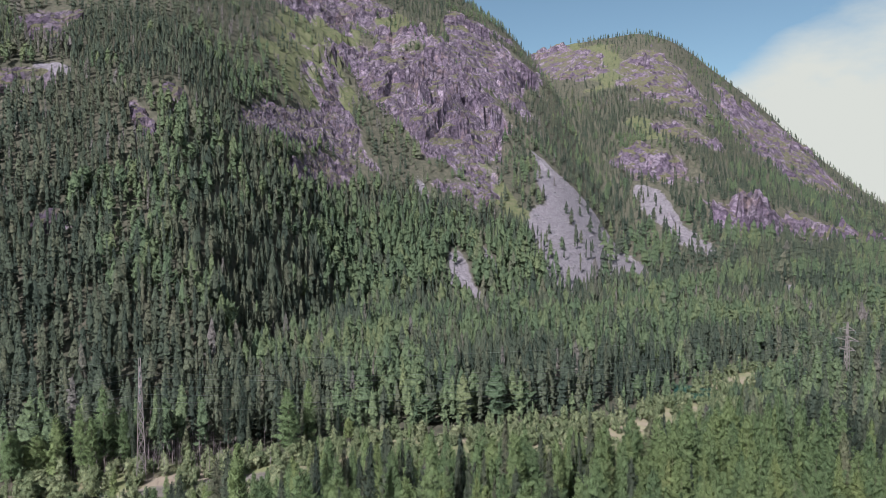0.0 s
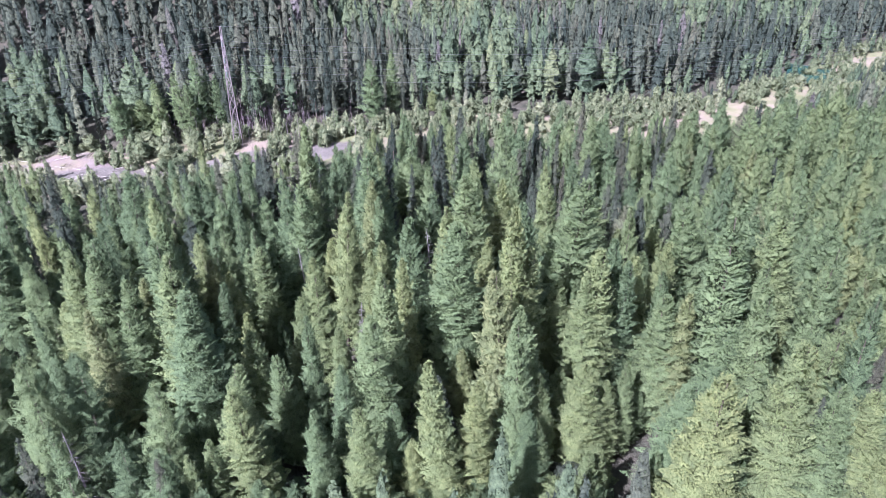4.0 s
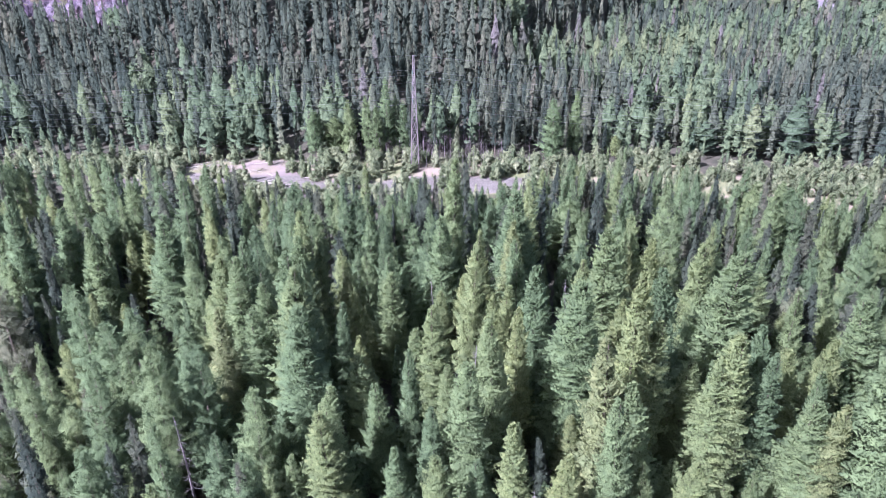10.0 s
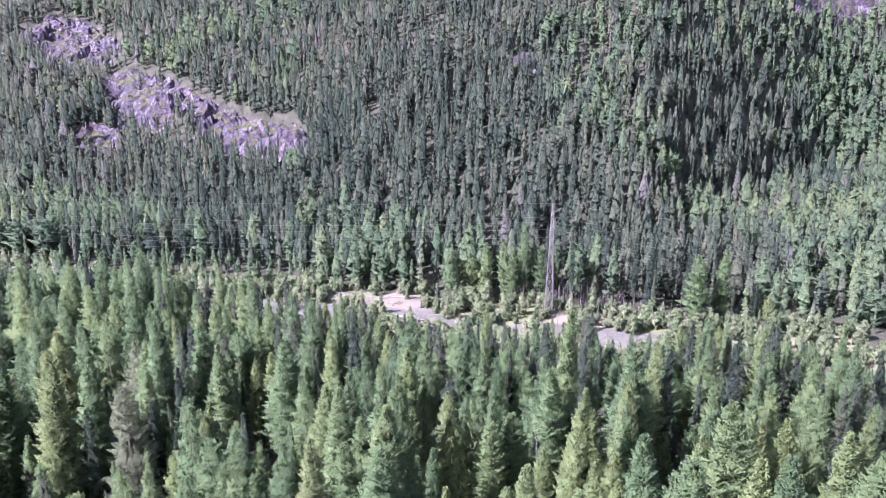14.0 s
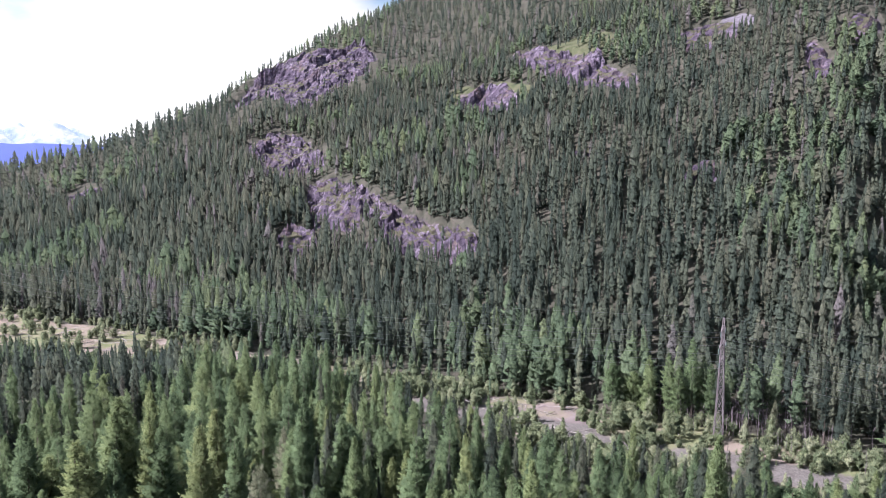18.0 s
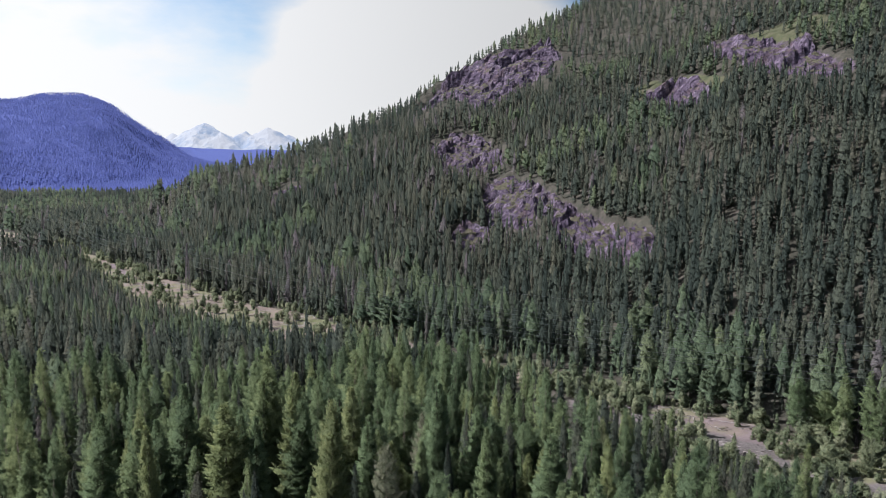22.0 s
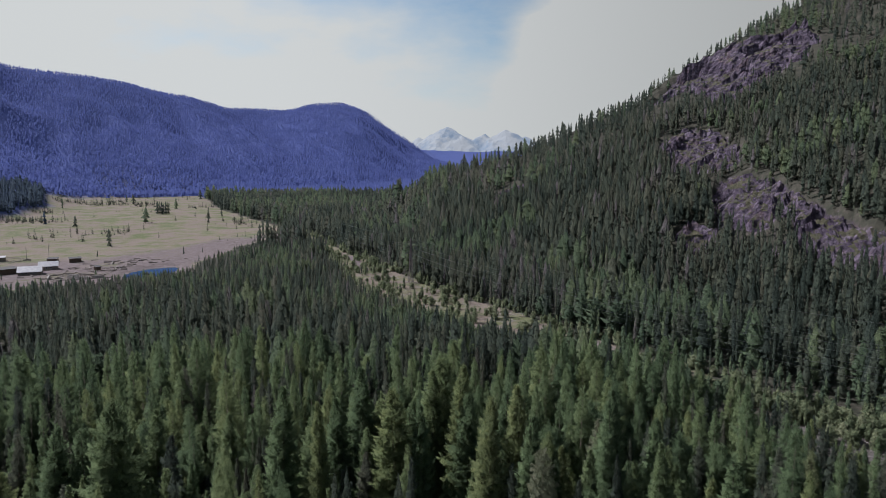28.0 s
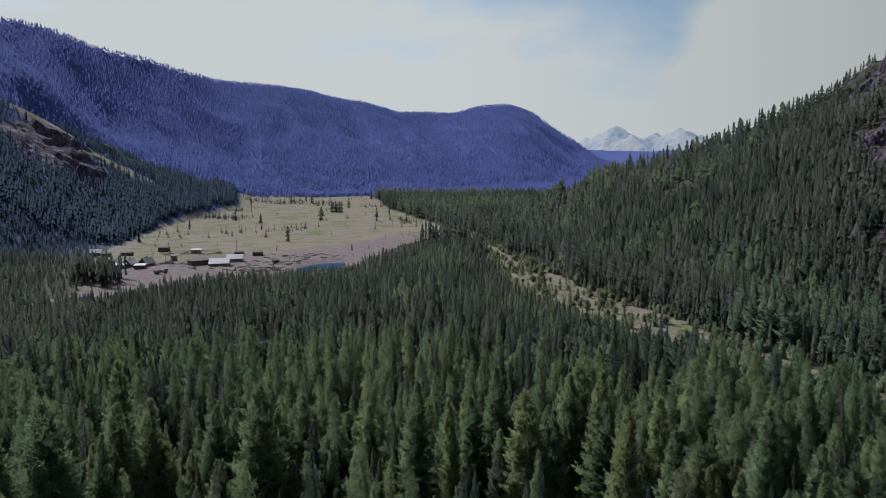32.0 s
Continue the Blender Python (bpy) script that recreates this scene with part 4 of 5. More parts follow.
def dead_tree(x, y, height, lean, seed):
    """A leafless grey stem with bare, drooping boughs."""
    base = tagged(new("dead_tree"), "leafless grey dead larch standing among green trees", "tree", "dead trees of the near wood")
    base.matrix_basis = Matrix.LocRotScale((x, y, float(land(np.array([x]), np.array([y]))[0]) - 0.2), Euler((lean, 0.6 * lean, seed)), None)
    tv, tf = trunk_quads(height, 0.2, 7, 0.4)
    link_mesh("trunk", mesh_from("trunk", tv, tf, [M_SNAG]), base)
    r = rnd(seed)
    v, f = [], []
    for k in range(80):
        g = 0.2 + 0.76 * r.rand()
        a, n = r.rand() * 6.28, (0.5 + 1.7 * r.rand()) * (1.15 - g)
        out, side = np.array([math.cos(a), math.sin(a), 0.25 - 0.6 * r.rand()]), np.array([-math.sin(a), math.cos(a), 0.0])
        p = np.array([0.4 * g * g, 0, height * g])
        for q, far, w in ((p, p + out * n, 0.035), (p + out * 0.5 * n, p + out * 0.85 * n + side * 0.35 * n, 0.02), (p + out * 0.6 * n, p + out * 0.9 * n - side * 0.35 * n, 0.02)):
            b = len(v)
            v += [q + side * w, q - side * w, q + np.array([0, 0, w]), far]
            f += [[b, b + 1, b + 3], [b + 1, b + 2, b + 3], [b + 2, b, b + 3]]
    tagged(link_mesh("boughs", mesh_from("boughs", np.array(v), np.array(f), [M_SNAG]), base), kind="stuff")


def mat_snag():
    m = Nodes("grey_dead_wood", 0.9, 0, 0.15)
    n = m.noise(2.0, 5, 0.7)
    m.color(m.ramp(n, (0.3, (0.13, 0.11, 0.11)), (0.7, (0.27, 0.24, 0.235)))).bump(n, 0.03)
    return m.mat


M_SNAG = mat_snag()
for k, (x, y) in enumerate(((21, 13), (30, -6), (38, 22), (45, 2), (14, -18), (52, 30), (34, 44), (20, 50), (48, -20), (8, 62), (-8, 96), (12, 84), (28, 76), (56, 12), (40, -34), (26, 30))):
    dead_tree(x, y, 10.5 + (k * 37 % 11) * 0.45, 0.03 * (k % 5 - 2), 2000 + k)


def ground_at(x, y):
    return float(land(np.array([x]), np.array([y]))[0])


# ---- rock outcrops ----
def mat_rock(name, scale, low, high, deep):
    m = Nodes(name, 0.9, 0, 0.25)
    col = rock_color(m, scale)
    geo = m.t.nodes.new("ShaderNodeNewGeometry")
    up = m.t.nodes.new("ShaderNodeSeparateXYZ")
    m.put(up.inputs[0], geo.outputs["Normal"])
    moss = m.step(m.math("ADD", up.outputs[2], m.math("MULTIPLY", m.noise(0.12, 5, 0.65), 0.7)), low, high)
    col = m.mix(moss, col, m.ramp(m.noise(0.6, 4), (0.35, (0.085, 0.084, 0.043)), (0.65, (0.15, 0.13, 0.08))))
    m.color(col).bump(m.math("ADD", m.noise(0.35 * scale, 7, 0.75), m.math("MULTIPLY", m.cells(0.3 * scale), 0.8)), deep, 1.0)
    return m.mat


M_ROCK = mat_rock("rock", 1.0, 1.08, 1.2, 3.2)
M_SPUR = mat_rock("purple_spur_rock", 0.4, 1.25, 1.36, 5.0)
M_CRAG = mat_rock("weathered_crag", 0.5, 1.0, 1.14, 6.0)


def pieces(faces):
    """Splits faces into lots that hang together."""
    head = {}

    def root(v):
        while head.setdefault(v, v) != v:
            head[v] = head[head[v]]
            v = head[v]
        return v

    rows = faces.tolist()
    for q in rows:
        a = root(q[0])
        for v in q[1:]:
            head[root(v)] = a
    names = np.array([root(q[0]) for q in rows])
    return [faces[names == n] for n in np.unique(names)]


def outcrop(row, step, name, label, mat):
    cx, cy, ax, ay, bx, by = row
    la, lb = math.hypot(ax, ay), math.hypot(bx, by)
    nu, nv = max(10, int(2.9 * la / step)), max(10, int(2.9 * lb / step))
    u, v = np.meshgrid(np.linspace(-1.45, 1.45, nu), np.linspace(-1.45, 1.45, nv))
    x, y = cx + u * ax + v * bx, cy + u * ay + v * by
    jig = 0.35 * step
    x, y = x + jig * smooth_noise(x, y, 1 / (2 * step), 91, 1), y + jig * smooth_noise(x, y, 1 / (2 * step), 92, 1)
    rock = covers(x, y)["rock"]
    z = land(x, y) + 0.5 - 11.0 * np.clip(0.8 - rock, 0, 1) + 0.6 * rock * smooth_noise(x, y, 1 / (2.0 * step), 93, 2)
    i, j = np.meshgrid(np.arange(nv - 1), np.arange(nu - 1), indexing="ij")
    f = np.stack([i * nu + j, i * nu + j + 1, (i + 1) * nu + j + 1, (i + 1) * nu + j], -1).reshape(-1, 4)
    if ax * by - ay * bx < 0:
        f = f[:, ::-1]
    keep = (rock.ravel()[f].max(1) > 0.12) & (np.hypot(u, v).ravel()[f].min(1) < 1.45)
    f = f[keep]
    if not len(f):
        return
    base = tagged(new(name), label, "rock", "outcrops on the mountainside")
    base.location = (cx, cy, ground_at(cx, cy))
    verts = np.stack([x - cx, y - cy, z - base.location.z], -1).reshape(-1, 3)
    cuts = 2.2 * u + 1.1 * v * 0.6 + 0.9 * smooth_noise(x, y, 2.0 / (la + lb), 97, 3)
    slab = np.floor(cuts.ravel()[f].mean(1)).astype(int)
    for n in np.unique(slab):
        for piece in pieces(f[slab == n]):
            if len(piece) < 8:
                continue
            ids, f2 = np.unique(piece, return_inverse=True)
            link_mesh("slab", mesh_from("slab", verts[ids], f2.reshape(-1, 4), [mat]), base)


for row in CRAGS:
    outcrop(row, 2.6, "rock_outcrop", "bare grey-violet crag with ribs and clefts on the mountainside", M_CRAG)
for row in CLIFFS:
    outcrop(row, 1.8, "cliff", "broken purple-grey cliff above the valley forest", M_ROCK)
for row in FAR_CRAGS:
    outcrop(row, 5.0, "distant_cliff", "pale weathered rock band on the far mountain", M_CRAG if row[0] > 0 else M_SPUR)


# ---- loose stones on the screes ----
def stones():
    r = rnd(77)
    x, y = r.uniform(340, 640, 26000), r.uniform(-370, -60, 26000)
    c = covers(x, y)
    keep = (c["scree"] > 0.5) & (r.rand(len(x)) < 0.5)
    x, y = x[keep], y[keep]
    oct_v = np.array([[1, 0, 0], [0, 1, 0], [-1, 0, 0], [0, -1, 0], [0, 0, 0.8], [0, 0, -0.6]], float)
    oct_f = np.array([[0, 1, 4], [1, 2, 4], [2, 3, 4], [3, 0, 4]])
    size = 0.25 + 0.7 * r.rand(len(x)) ** 3 * 1.6
    v, f, m, t, _ = spread([(oct_v, oct_f, np.zeros(4, int), oct_v)], x, y, land(x, y) + 0.1, size, 0.8 + 0.6 * r.rand(len(x)), r.rand(len(x)), np.zeros(len(x), int), r)
    tagged(new("scree_stones", mesh_from("scree_stones", v, f, [M_STONE], [("tint", t)])), "pale grey broken stones strewn over the scree", "stones", kind="stuff")


def mat_stone():
    m = Nodes("stone", 0.9, 0, 0.25)
    n = m.noise(1.5, 5, 0.65)
    m.color(m.mix(m.attr("tint"), m.ramp(n, (0.3, (0.075, 0.066, 0.072)), (0.7, (0.15, 0.134, 0.142))), (0.2, 0.18, 0.188)))
    return m.mat


M_STONE = mat_stone()
stones()


# ---- shrubs and brush ----
STYLES["bush"] = (3.0, 1.25, 0.05, -0.5, round_shape, M_SHRUB)
STYLES["sapling"] = (4.6, 1.1, 0.05, 0.0, larch_shape, M_SHRUB)
SHRUBS = [template("bush", 900 + i, 22, 1.5, False, False, (2, 5)) for i in range(3)] + [template("sapling", 910 + i, 22, 1.8, False, False, (2, 5)) for i in range(2)]


def plant_shrubs():
    r = rnd(88)
    n = 85000
    x, y = r.uniform(0, 215, n), r.uniform(-190, 640, n)
    c = covers(x, y)
    bare_ = np.clip(np.maximum(c["cut"], c["glade"]), 0, 1)
    rim = bare_ * (1 - bare_) * 4
    clump = smooth_noise(x, y, 1 / 14, 95, 3)
    p = 0.85 * bare_ * np.clip(np.interp(y, [120, 200], [0.85, 0.5]) + 1.7 * clump, 0.0, 1.2) * (1 - 0.72 * along(x, y, GRAVEL, 5, 3)) * (1 - 0.8 * c["glade"]) * np.interp(y, [110, 160, 260, 360], [0.9, 0.25, 0.1, 0.15]) + 0.4 * rim
    keep = r.rand(n) < p
    x, y = x[keep], y[keep]
    size = np.clip(0.85 + 0.32 * r.randn(len(x)), 0.3, 1.6)
    v, f, m, t, nm = spread(SHRUBS, x, y, land(x, y) - 0.1, size, 0.8 + 0.6 * r.rand(len(x)), np.clip(0.5 + 0.25 * r.randn(len(x)), 0, 1), r.randint(0, 5, len(x)), r)
    tagged(new("shrubs", mesh_from("shrubs", v, f, [M_SHRUB], [("tint", t)], True, None, nm)), "willow and birch shrubs filling the power-line clearing", "shrubs", kind="stuff")
    # bushes and young trees of the village meadow
    n = 16000
    x, y = r.uniform(-330, 10, n), r.uniform(520, 1150, n)
    c = covers(x, y)
    clump = smooth_noise(x, y, 1 / 55, 96, 3)
    p = c["meadow"] * np.clip(clump - 0.14, 0, 1) * 1.4 * np.clip((y - 560) / 150, 0, 1) + 0.006 * c["meadow"]
    keep = r.rand(n) < p
    x, y = x[keep], y[keep]
    size = np.clip(0.24 + 0.15 * r.randn(len(x)), 0.08, 0.75)
    temps = [template("spruce", 950 + i, 24, 2.2, False) for i in range(3)]
    v, f, m, t, nm = spread(temps, x, y, land(x, y) - 0.1, size, 1.1 + 0.5 * r.rand(len(x)), np.clip(0.4 + 0.2 * r.randn(len(x)), 0, 1), r.randint(0, 3, len(x)), r)
    tagged(new("young_spruces", mesh_from("young_spruces", v, f, [M_SPRUCE, M_BARK], [("tint", t)], True, m, nm)), "young spruces scattered over the open meadow", "trees", kind="stuff")


plant_shrubs()


def brush():
    """Felled sticks and dead stems that lie in the clearing."""
    r = rnd(99)
    n = 9000
    x, y = r.uniform(20, 150, n), r.uniform(60, 420, n)
    keep = (covers(x, y)["cut"] > 0.6) & (r.rand(n) < 0.8)
    x, y = x[keep], y[keep]
    v = np.array([[-1, 0.03, 0], [1, 0.02, 0.05], [1, -0.02, 0.08], [-1, -0.03, 0.06]], float)
    f = np.array([[0, 1, 2, 3]])
    v2 = np.concatenate([v, v[:, [0, 2, 1]] + [0, 0, 0.05]])
    f2 = np.concatenate([f, f + 4])
    out = spread([(v2, f2, np.zeros(2, int), v2)], x, y, land(x, y) + 0.12, 0.6 + 1.6 * r.rand(len(x)), np.ones(len(x)), r.rand(len(x)), np.zeros(len(x), int), r)
    tagged(new("dead_brush", mesh_from("dead_brush", out[0], out[1], [M_DEADWOOD], [("tint", out[3])])), "grey felled sticks lying in the clearing", "brush", kind="stuff")


def mat_plain(name, dark, light, scale=2.0, rough=0.85, metal=0.0, bump=0.03):
    m = Nodes(name, rough, metal, 0.3)
    n = m.noise(scale, 5, 0.65)
    m.color(m.ramp(n, (0.3, dark), (0.7, light))).bump(n, bump)
    return m.mat


M_DEADWOOD = mat_plain("dead_wood", (0.2, 0.17, 0.15), (0.4, 0.36, 0.32))
M_LOG = mat_plain("log_wall", (0.07, 0.05, 0.04), (0.17, 0.12, 0.09), 1.2)
M_PLANK = mat_plain("weathered_planks", (0.16, 0.13, 0.11), (0.3, 0.25, 0.21), 1.5)
M_TIN = mat_plain("tin_roof", (0.36, 0.34, 0.34), (0.55, 0.52, 0.51), 0.6, 0.55, 0.2)
M_DARKROOF = mat_plain("dark_roof", (0.07, 0.065, 0.065), (0.16, 0.14, 0.13), 0.7)
M_STEEL = mat_plain("galvanised_steel", (0.13, 0.105, 0.105), (0.27, 0.225, 0.225), 0.35, 0.6, 0.2, 0.005)
M_CABLE = mat_plain("aluminium_cable", (0.2, 0.19, 0.2), (0.28, 0.27, 0.28), 1.0, 0.4, 0.85, 0.001)
M_GLASS_INS = mat_plain("insulator_glass", (0.12, 0.16, 0.15), (0.25, 0.3, 0.28), 4.0, 0.25, 0.0, 0.001)
M_PANE = mat_plain("window_pane", (0.02, 0.025, 0.03), (0.04, 0.045, 0.05), 1.0, 0.1, 0.0, 0.001)
M_PAINT = mat_plain("faded_paint", (0.1, 0.12, 0.14), (0.2, 0.22, 0.24), 1.0, 0.6)
M_RUST = mat_plain("rusty_earth", (0.2, 0.09, 0.06), (0.32, 0.16, 0.11), 0.2, 0.95, 0.0, 0.4)
M_RUBBER = mat_plain("rubber", (0.02, 0.02, 0.02), (0.04, 0.04, 0.04), 3.0)
brush()


def bare_saplings():
    """Leafless grey-violet young stems behind the near pylon."""
    r = rnd(123)
    n = 420
    x, y = r.normal(146, 7, n), r.normal(54, 10, n)
    v, f = [], []
    for k in range(9):
        a, z0 = r.rand() * 6.28, (0.0 if k == 0 else 0.8 + 3.4 * r.rand())
        tip = np.array([0.12, 0.05, 5.2]) if k == 0 else np.array([0.75 * math.cos(a), 0.75 * math.sin(a), z0 + 1.1])
        foot = np.array([0.02 * z0, 0.0, z0])
        side = np.array([-math.sin(a), math.cos(a), 0]) * (0.05 if k == 0 else 0.03)
        b = len(v)
        v += [foot - side, foot + side, tip]
        f.append([b, b + 1, b + 2])
    temps = [(np.array(v), np.array(f), np.zeros(len(f), int), np.array(v))]
    out = spread(temps, x, y, land(x, y) - 0.05, 0.6 + 0.7 * r.rand(n), np.ones(n), r.rand(n), np.zeros(n, int), r)
    tagged(new("bare_saplings", mesh_from("bare_saplings", out[0], out[1], [M_TWIG], [("tint", out[3])])), "leafless grey-violet saplings beside the pylon", "saplings", kind="stuff")


M_TWIG = mat_plain("bare_twigs", (0.12, 0.09, 0.1), (0.24, 0.19, 0.2))
bare_saplings()


def earth_bank(x, y, long, wide, high, turn):
    nu, nv = 26, 12
    u, v = np.meshgrid(np.linspace(-1, 1, nu), np.linspace(-1, 1, nv))
    c, q = math.cos(radians(turn)), math.sin(radians(turn))
    px, py = x + u * long * c - v * wide * q, y + u * long * q + v * wide * c
    hump = np.clip(1 - u ** 4 - v ** 2, 0, 1) ** 0.5
    z = land(px, py) - 0.2 + high * hump * (0.8 + 0.5 * smooth_noise(px, py, 1 / 5, 131, 3))
    i, j = np.meshgrid(np.arange(nv - 1), np.arange(nu - 1), indexing="ij")
    f = np.stack([i * nu + j, i * nu + j + 1, (i + 1) * nu + j + 1, (i + 1) * nu + j], -1).reshape(-1, 4)
    ob = new("earth_bank", mesh_from("earth_bank", np.stack([px, py, z], -1).reshape(-1, 3), f, [M_RUST]))
    tagged(ob, "red-brown bare earth bank at the forest's edge", "earth bank")


earth_bank(14, 607, 9, 4, 3.4, -8)


# ---- small building kit ----
def part(name, bm, material, parent=None, label=""):
    me = bpy.data.meshes.new(name)
    bm.to_mesh(me)
    bm.free()
    me.materials.append(material)
    return link_mesh(name, me, parent, label)


def box(bm, x0, x1, y0, y1, z0, z1):
    vs = [bm.verts.new(p) for p in ((x0, y0, z0), (x1, y0, z0), (x1, y1, z0), (x0, y1, z0), (x0, y0, z1), (x1, y0, z1), (x1, y1, z1), (x0, y1, z1))]
    for q in ((3, 2, 1, 0), (4, 5, 6, 7), (0, 1, 5, 4), (1, 2, 6, 5), (2, 3, 7, 6), (3, 0, 4, 7)):
        bm.faces.new([vs[i] for i in q])
    return bm


def beam(bm, a, b, wide):
    """A square bar from a to b."""
    a, b = Vector(a), Vector(b)
    d = (b - a).normalized()
    s = d.cross(Vector((0.13, 0.21, 0.97))).normalized() * wide / 2
    t = d.cross(s).normalized() * wide / 2
    ring = [(s + t), (s - t), (-s - t), (-s + t)]
    lo, hi = [bm.verts.new(a + k) for k in ring], [bm.verts.new(b + k) for k in ring]
    for i in range(4):
        j = (i + 1) % 4
        bm.faces.new((lo[i], lo[j], hi[j], hi[i]))
    bm.faces.new(lo[::-1]), bm.faces.new(hi)
    return bm


def tube(bm, a, b, radius, sides=8):
    a, b = Vector(a), Vector(b)
    d = (b - a).normalized()
    s = d.cross(Vector((0.13, 0.21, 0.97))).normalized()
    t = d.cross(s)
    ring = [(s * math.cos(6.2832 * k / sides) + t * math.sin(6.2832 * k / sides)) * radius for k in range(sides)]
    lo, hi = [bm.verts.new(a + k) for k in ring], [bm.verts.new(b + k) for k in ring]
    for i in range(sides):
        j = (i + 1) % sides
        bm.faces.new((lo[i], lo[j], hi[j], hi[i]))
    bm.faces.new(lo[::-1]), bm.faces.new(hi)
    return bm


# ---- the power line ----
ARMS = ((0.66, 2.6), (0.78, 3.9), (0.90, 2.6))  # share of the height, reach


def pylon(x, y, height, turn, label):
    z = ground_at(x, y) - 0.2
    base = tagged(new("pylon"), label, "pylon", "pylons of the power line")
    base.matrix_basis = pose(x, y, z, 0, 0, turn)

    def half(f):
        return 1.0 * (1 - f / 0.62) + 0.48 * f / 0.62 if f < 0.62 else 0.48 - 0.34 * (f - 0.62) / 0.38

    levels = [0, 0.13, 0.25, 0.36, 0.46, 0.54, 0.61, 0.66, 0.72, 0.78, 0.84, 0.90, 1.0]
    corners = [(1, 1), (-1, 1), (-1, -1), (1, -1)]
    for sx, sy in corners:
        bm, rings = bmesh.new(), []
        for f in (0, 0.62, 1.0):
            c, w = half(f), 0.075
            rings.append([bm.verts.new((sx * c + p, sy * c + q, f * height)) for p, q in ((w, w), (-w, w), (-w, -w), (w, -w))])
        for r0, r1 in zip(rings, rings[1:]):
            for i in range(4):
                bm.faces.new((r0[i], r0[(i + 1) % 4], r1[(i + 1) % 4], r1[i]))
        bm.faces.new(rings[0][::-1]), bm.faces.new(rings[-1])
        part("leg", bm, M_STEEL, base)
    for f0, f1 in zip(levels, levels[1:-1]):
        h0, h1 = half(f0), half(f1)
        for (ax, ay), (bx, by) in zip(corners, corners[1:] + corners[:1]):
            lo_a, lo_b = (ax * h0, ay * h0, f0 * height), (bx * h0, by * h0, f0 * height)
            hi_a, hi_b = (ax * h1, ay * h1, f1 * height), (bx * h1, by * h1, f1 * height)
            for a, b, wide in ((lo_a, hi_b, 0.09), (lo_b, hi_a, 0.09), (hi_a, hi_b, 0.07)):
                part("brace", beam(bmesh.new(), a, b, wide), M_STEEL, base)
    tips = []
    for f, reach in ARMS:
        for side in (1, -1):
            bm = bmesh.new()
            h = half(f)
            tip = (side * (reach + h), 0, f * height + 0.25)
            for sy in (1, -1):
                beam(bm, (side * h, sy * h, f * height), tip, 0.13)
                beam(bm, (side * h, sy * h, f * height + 1.2), tip, 0.1)
            for g in (0.35, 0.7):
                px = side * (h + reach * g)
                beam(bm, (px, h * (1 - g), f * height + 0.1), (px, -h * (1 - g), f * height + 0.1), 0.06)
            part("cross_arm", bm, M_STEEL, base)
            bm = bmesh.new()
            for k in range(6):
                tube(bm, (tip[0], 0, tip[2] - 0.2 - 0.17 * k), (tip[0], 0, tip[2] - 0.27 - 0.17 * k), 0.13)
            tube(bm, (tip[0], 0, tip[2]), (tip[0], 0, tip[2] - 1.3), 0.03, 5)
            part("insulator", bm, M_GLASS_INS, base)
            tips.append(base.matrix_basis @ Vector((tip[0], 0, tip[2] - 1.3)))
    tips.append(base.matrix_basis @ Vector((0, 0, height)))
    return tips


def cable(a, b, sag):
    bm = bmesh.new()
    pts = []
    for k in range(25):
        g = k / 24
        p = a.lerp(b, g)
        p.z -= sag * 4 * g * (1 - g)
        pts.append(p)
    rings = []
    for k, p in enumerate(pts):
        d = (pts[min(k + 1, 24)] - pts[max(k - 1, 0)]).normalized()
        s = d.cross(Vector((0, 0, 1))).normalized() * 0.013
        t = s.cross(d).normalized() * 0.013
        rings.append([bm.verts.new(p + q) for q in (s + t, s - t, -s - t, t - s)])
    for r0, r1 in zip(rings, rings[1:]):
        for i in range(4):
            j = (i + 1) % 4
            bm.faces.new((r0[i], r0[j], r1[j], r1[i]))
    ob = part("power_cable", bm, M_CABLE)
    tagged(ob, "thin pale power cable sagging between two pylons", "cable", "cables of the power line")


PYLONS = [(190, -400, 27, 8), (153, -156, 27, 6), (131, 54.5, 28.4, 10), (63, 347, 23, 12), (18, 650, 24, 8)]
tips = [pylon(x, y, h, t, "galvanised lattice pylon with three pairs of cross arms") for x, y, h, t in PYLONS]
for p, q in zip(tips, tips[1:]):
    for n, (a, b) in enumerate(zip(p, q)):
        cable(a, b, 5.5 if n < 6 else 3.5)


# ---- water ----
def mat_water(name, deep):
    m = Nodes(name, 0.06, 0, 0.5)
    m.color(deep).bump(m.noise(0.8, 3), 0.05, 0.25)
    return m.mat


def water(name, ring, level, mat, label):
    bm = bmesh.new()
    vs = [bm.verts.new((x, y, level)) for x, y in ring]
    f = bm.faces.new(vs)
    if f.normal.z < 0:
        f.normal_flip()
    bm.normal_update()
    ob = part(name, bm, mat)
    tagged(ob, label, "water", kind="structure")


def grown(ring, k):
    cx, cy = sum(p[0] for p in ring) / len(ring), sum(p[1] for p in ring) / len(ring)
    return [(cx + (x - cx) * k, cy + (y - cy) * k) for x, y in ring]


water("river_water", grown(LAKE, 1.15), ground_at(-75, 430) + 0.55, mat_water("river_water", (0.03, 0.09, 0.15)), "blue still river pool beside the village")
water("pond_water", grown(POND, 1.2), ground_at(169, -118) + 1.1, mat_water("pond_water", (0.02, 0.06, 0.05)), "small green pond in the forest glade")


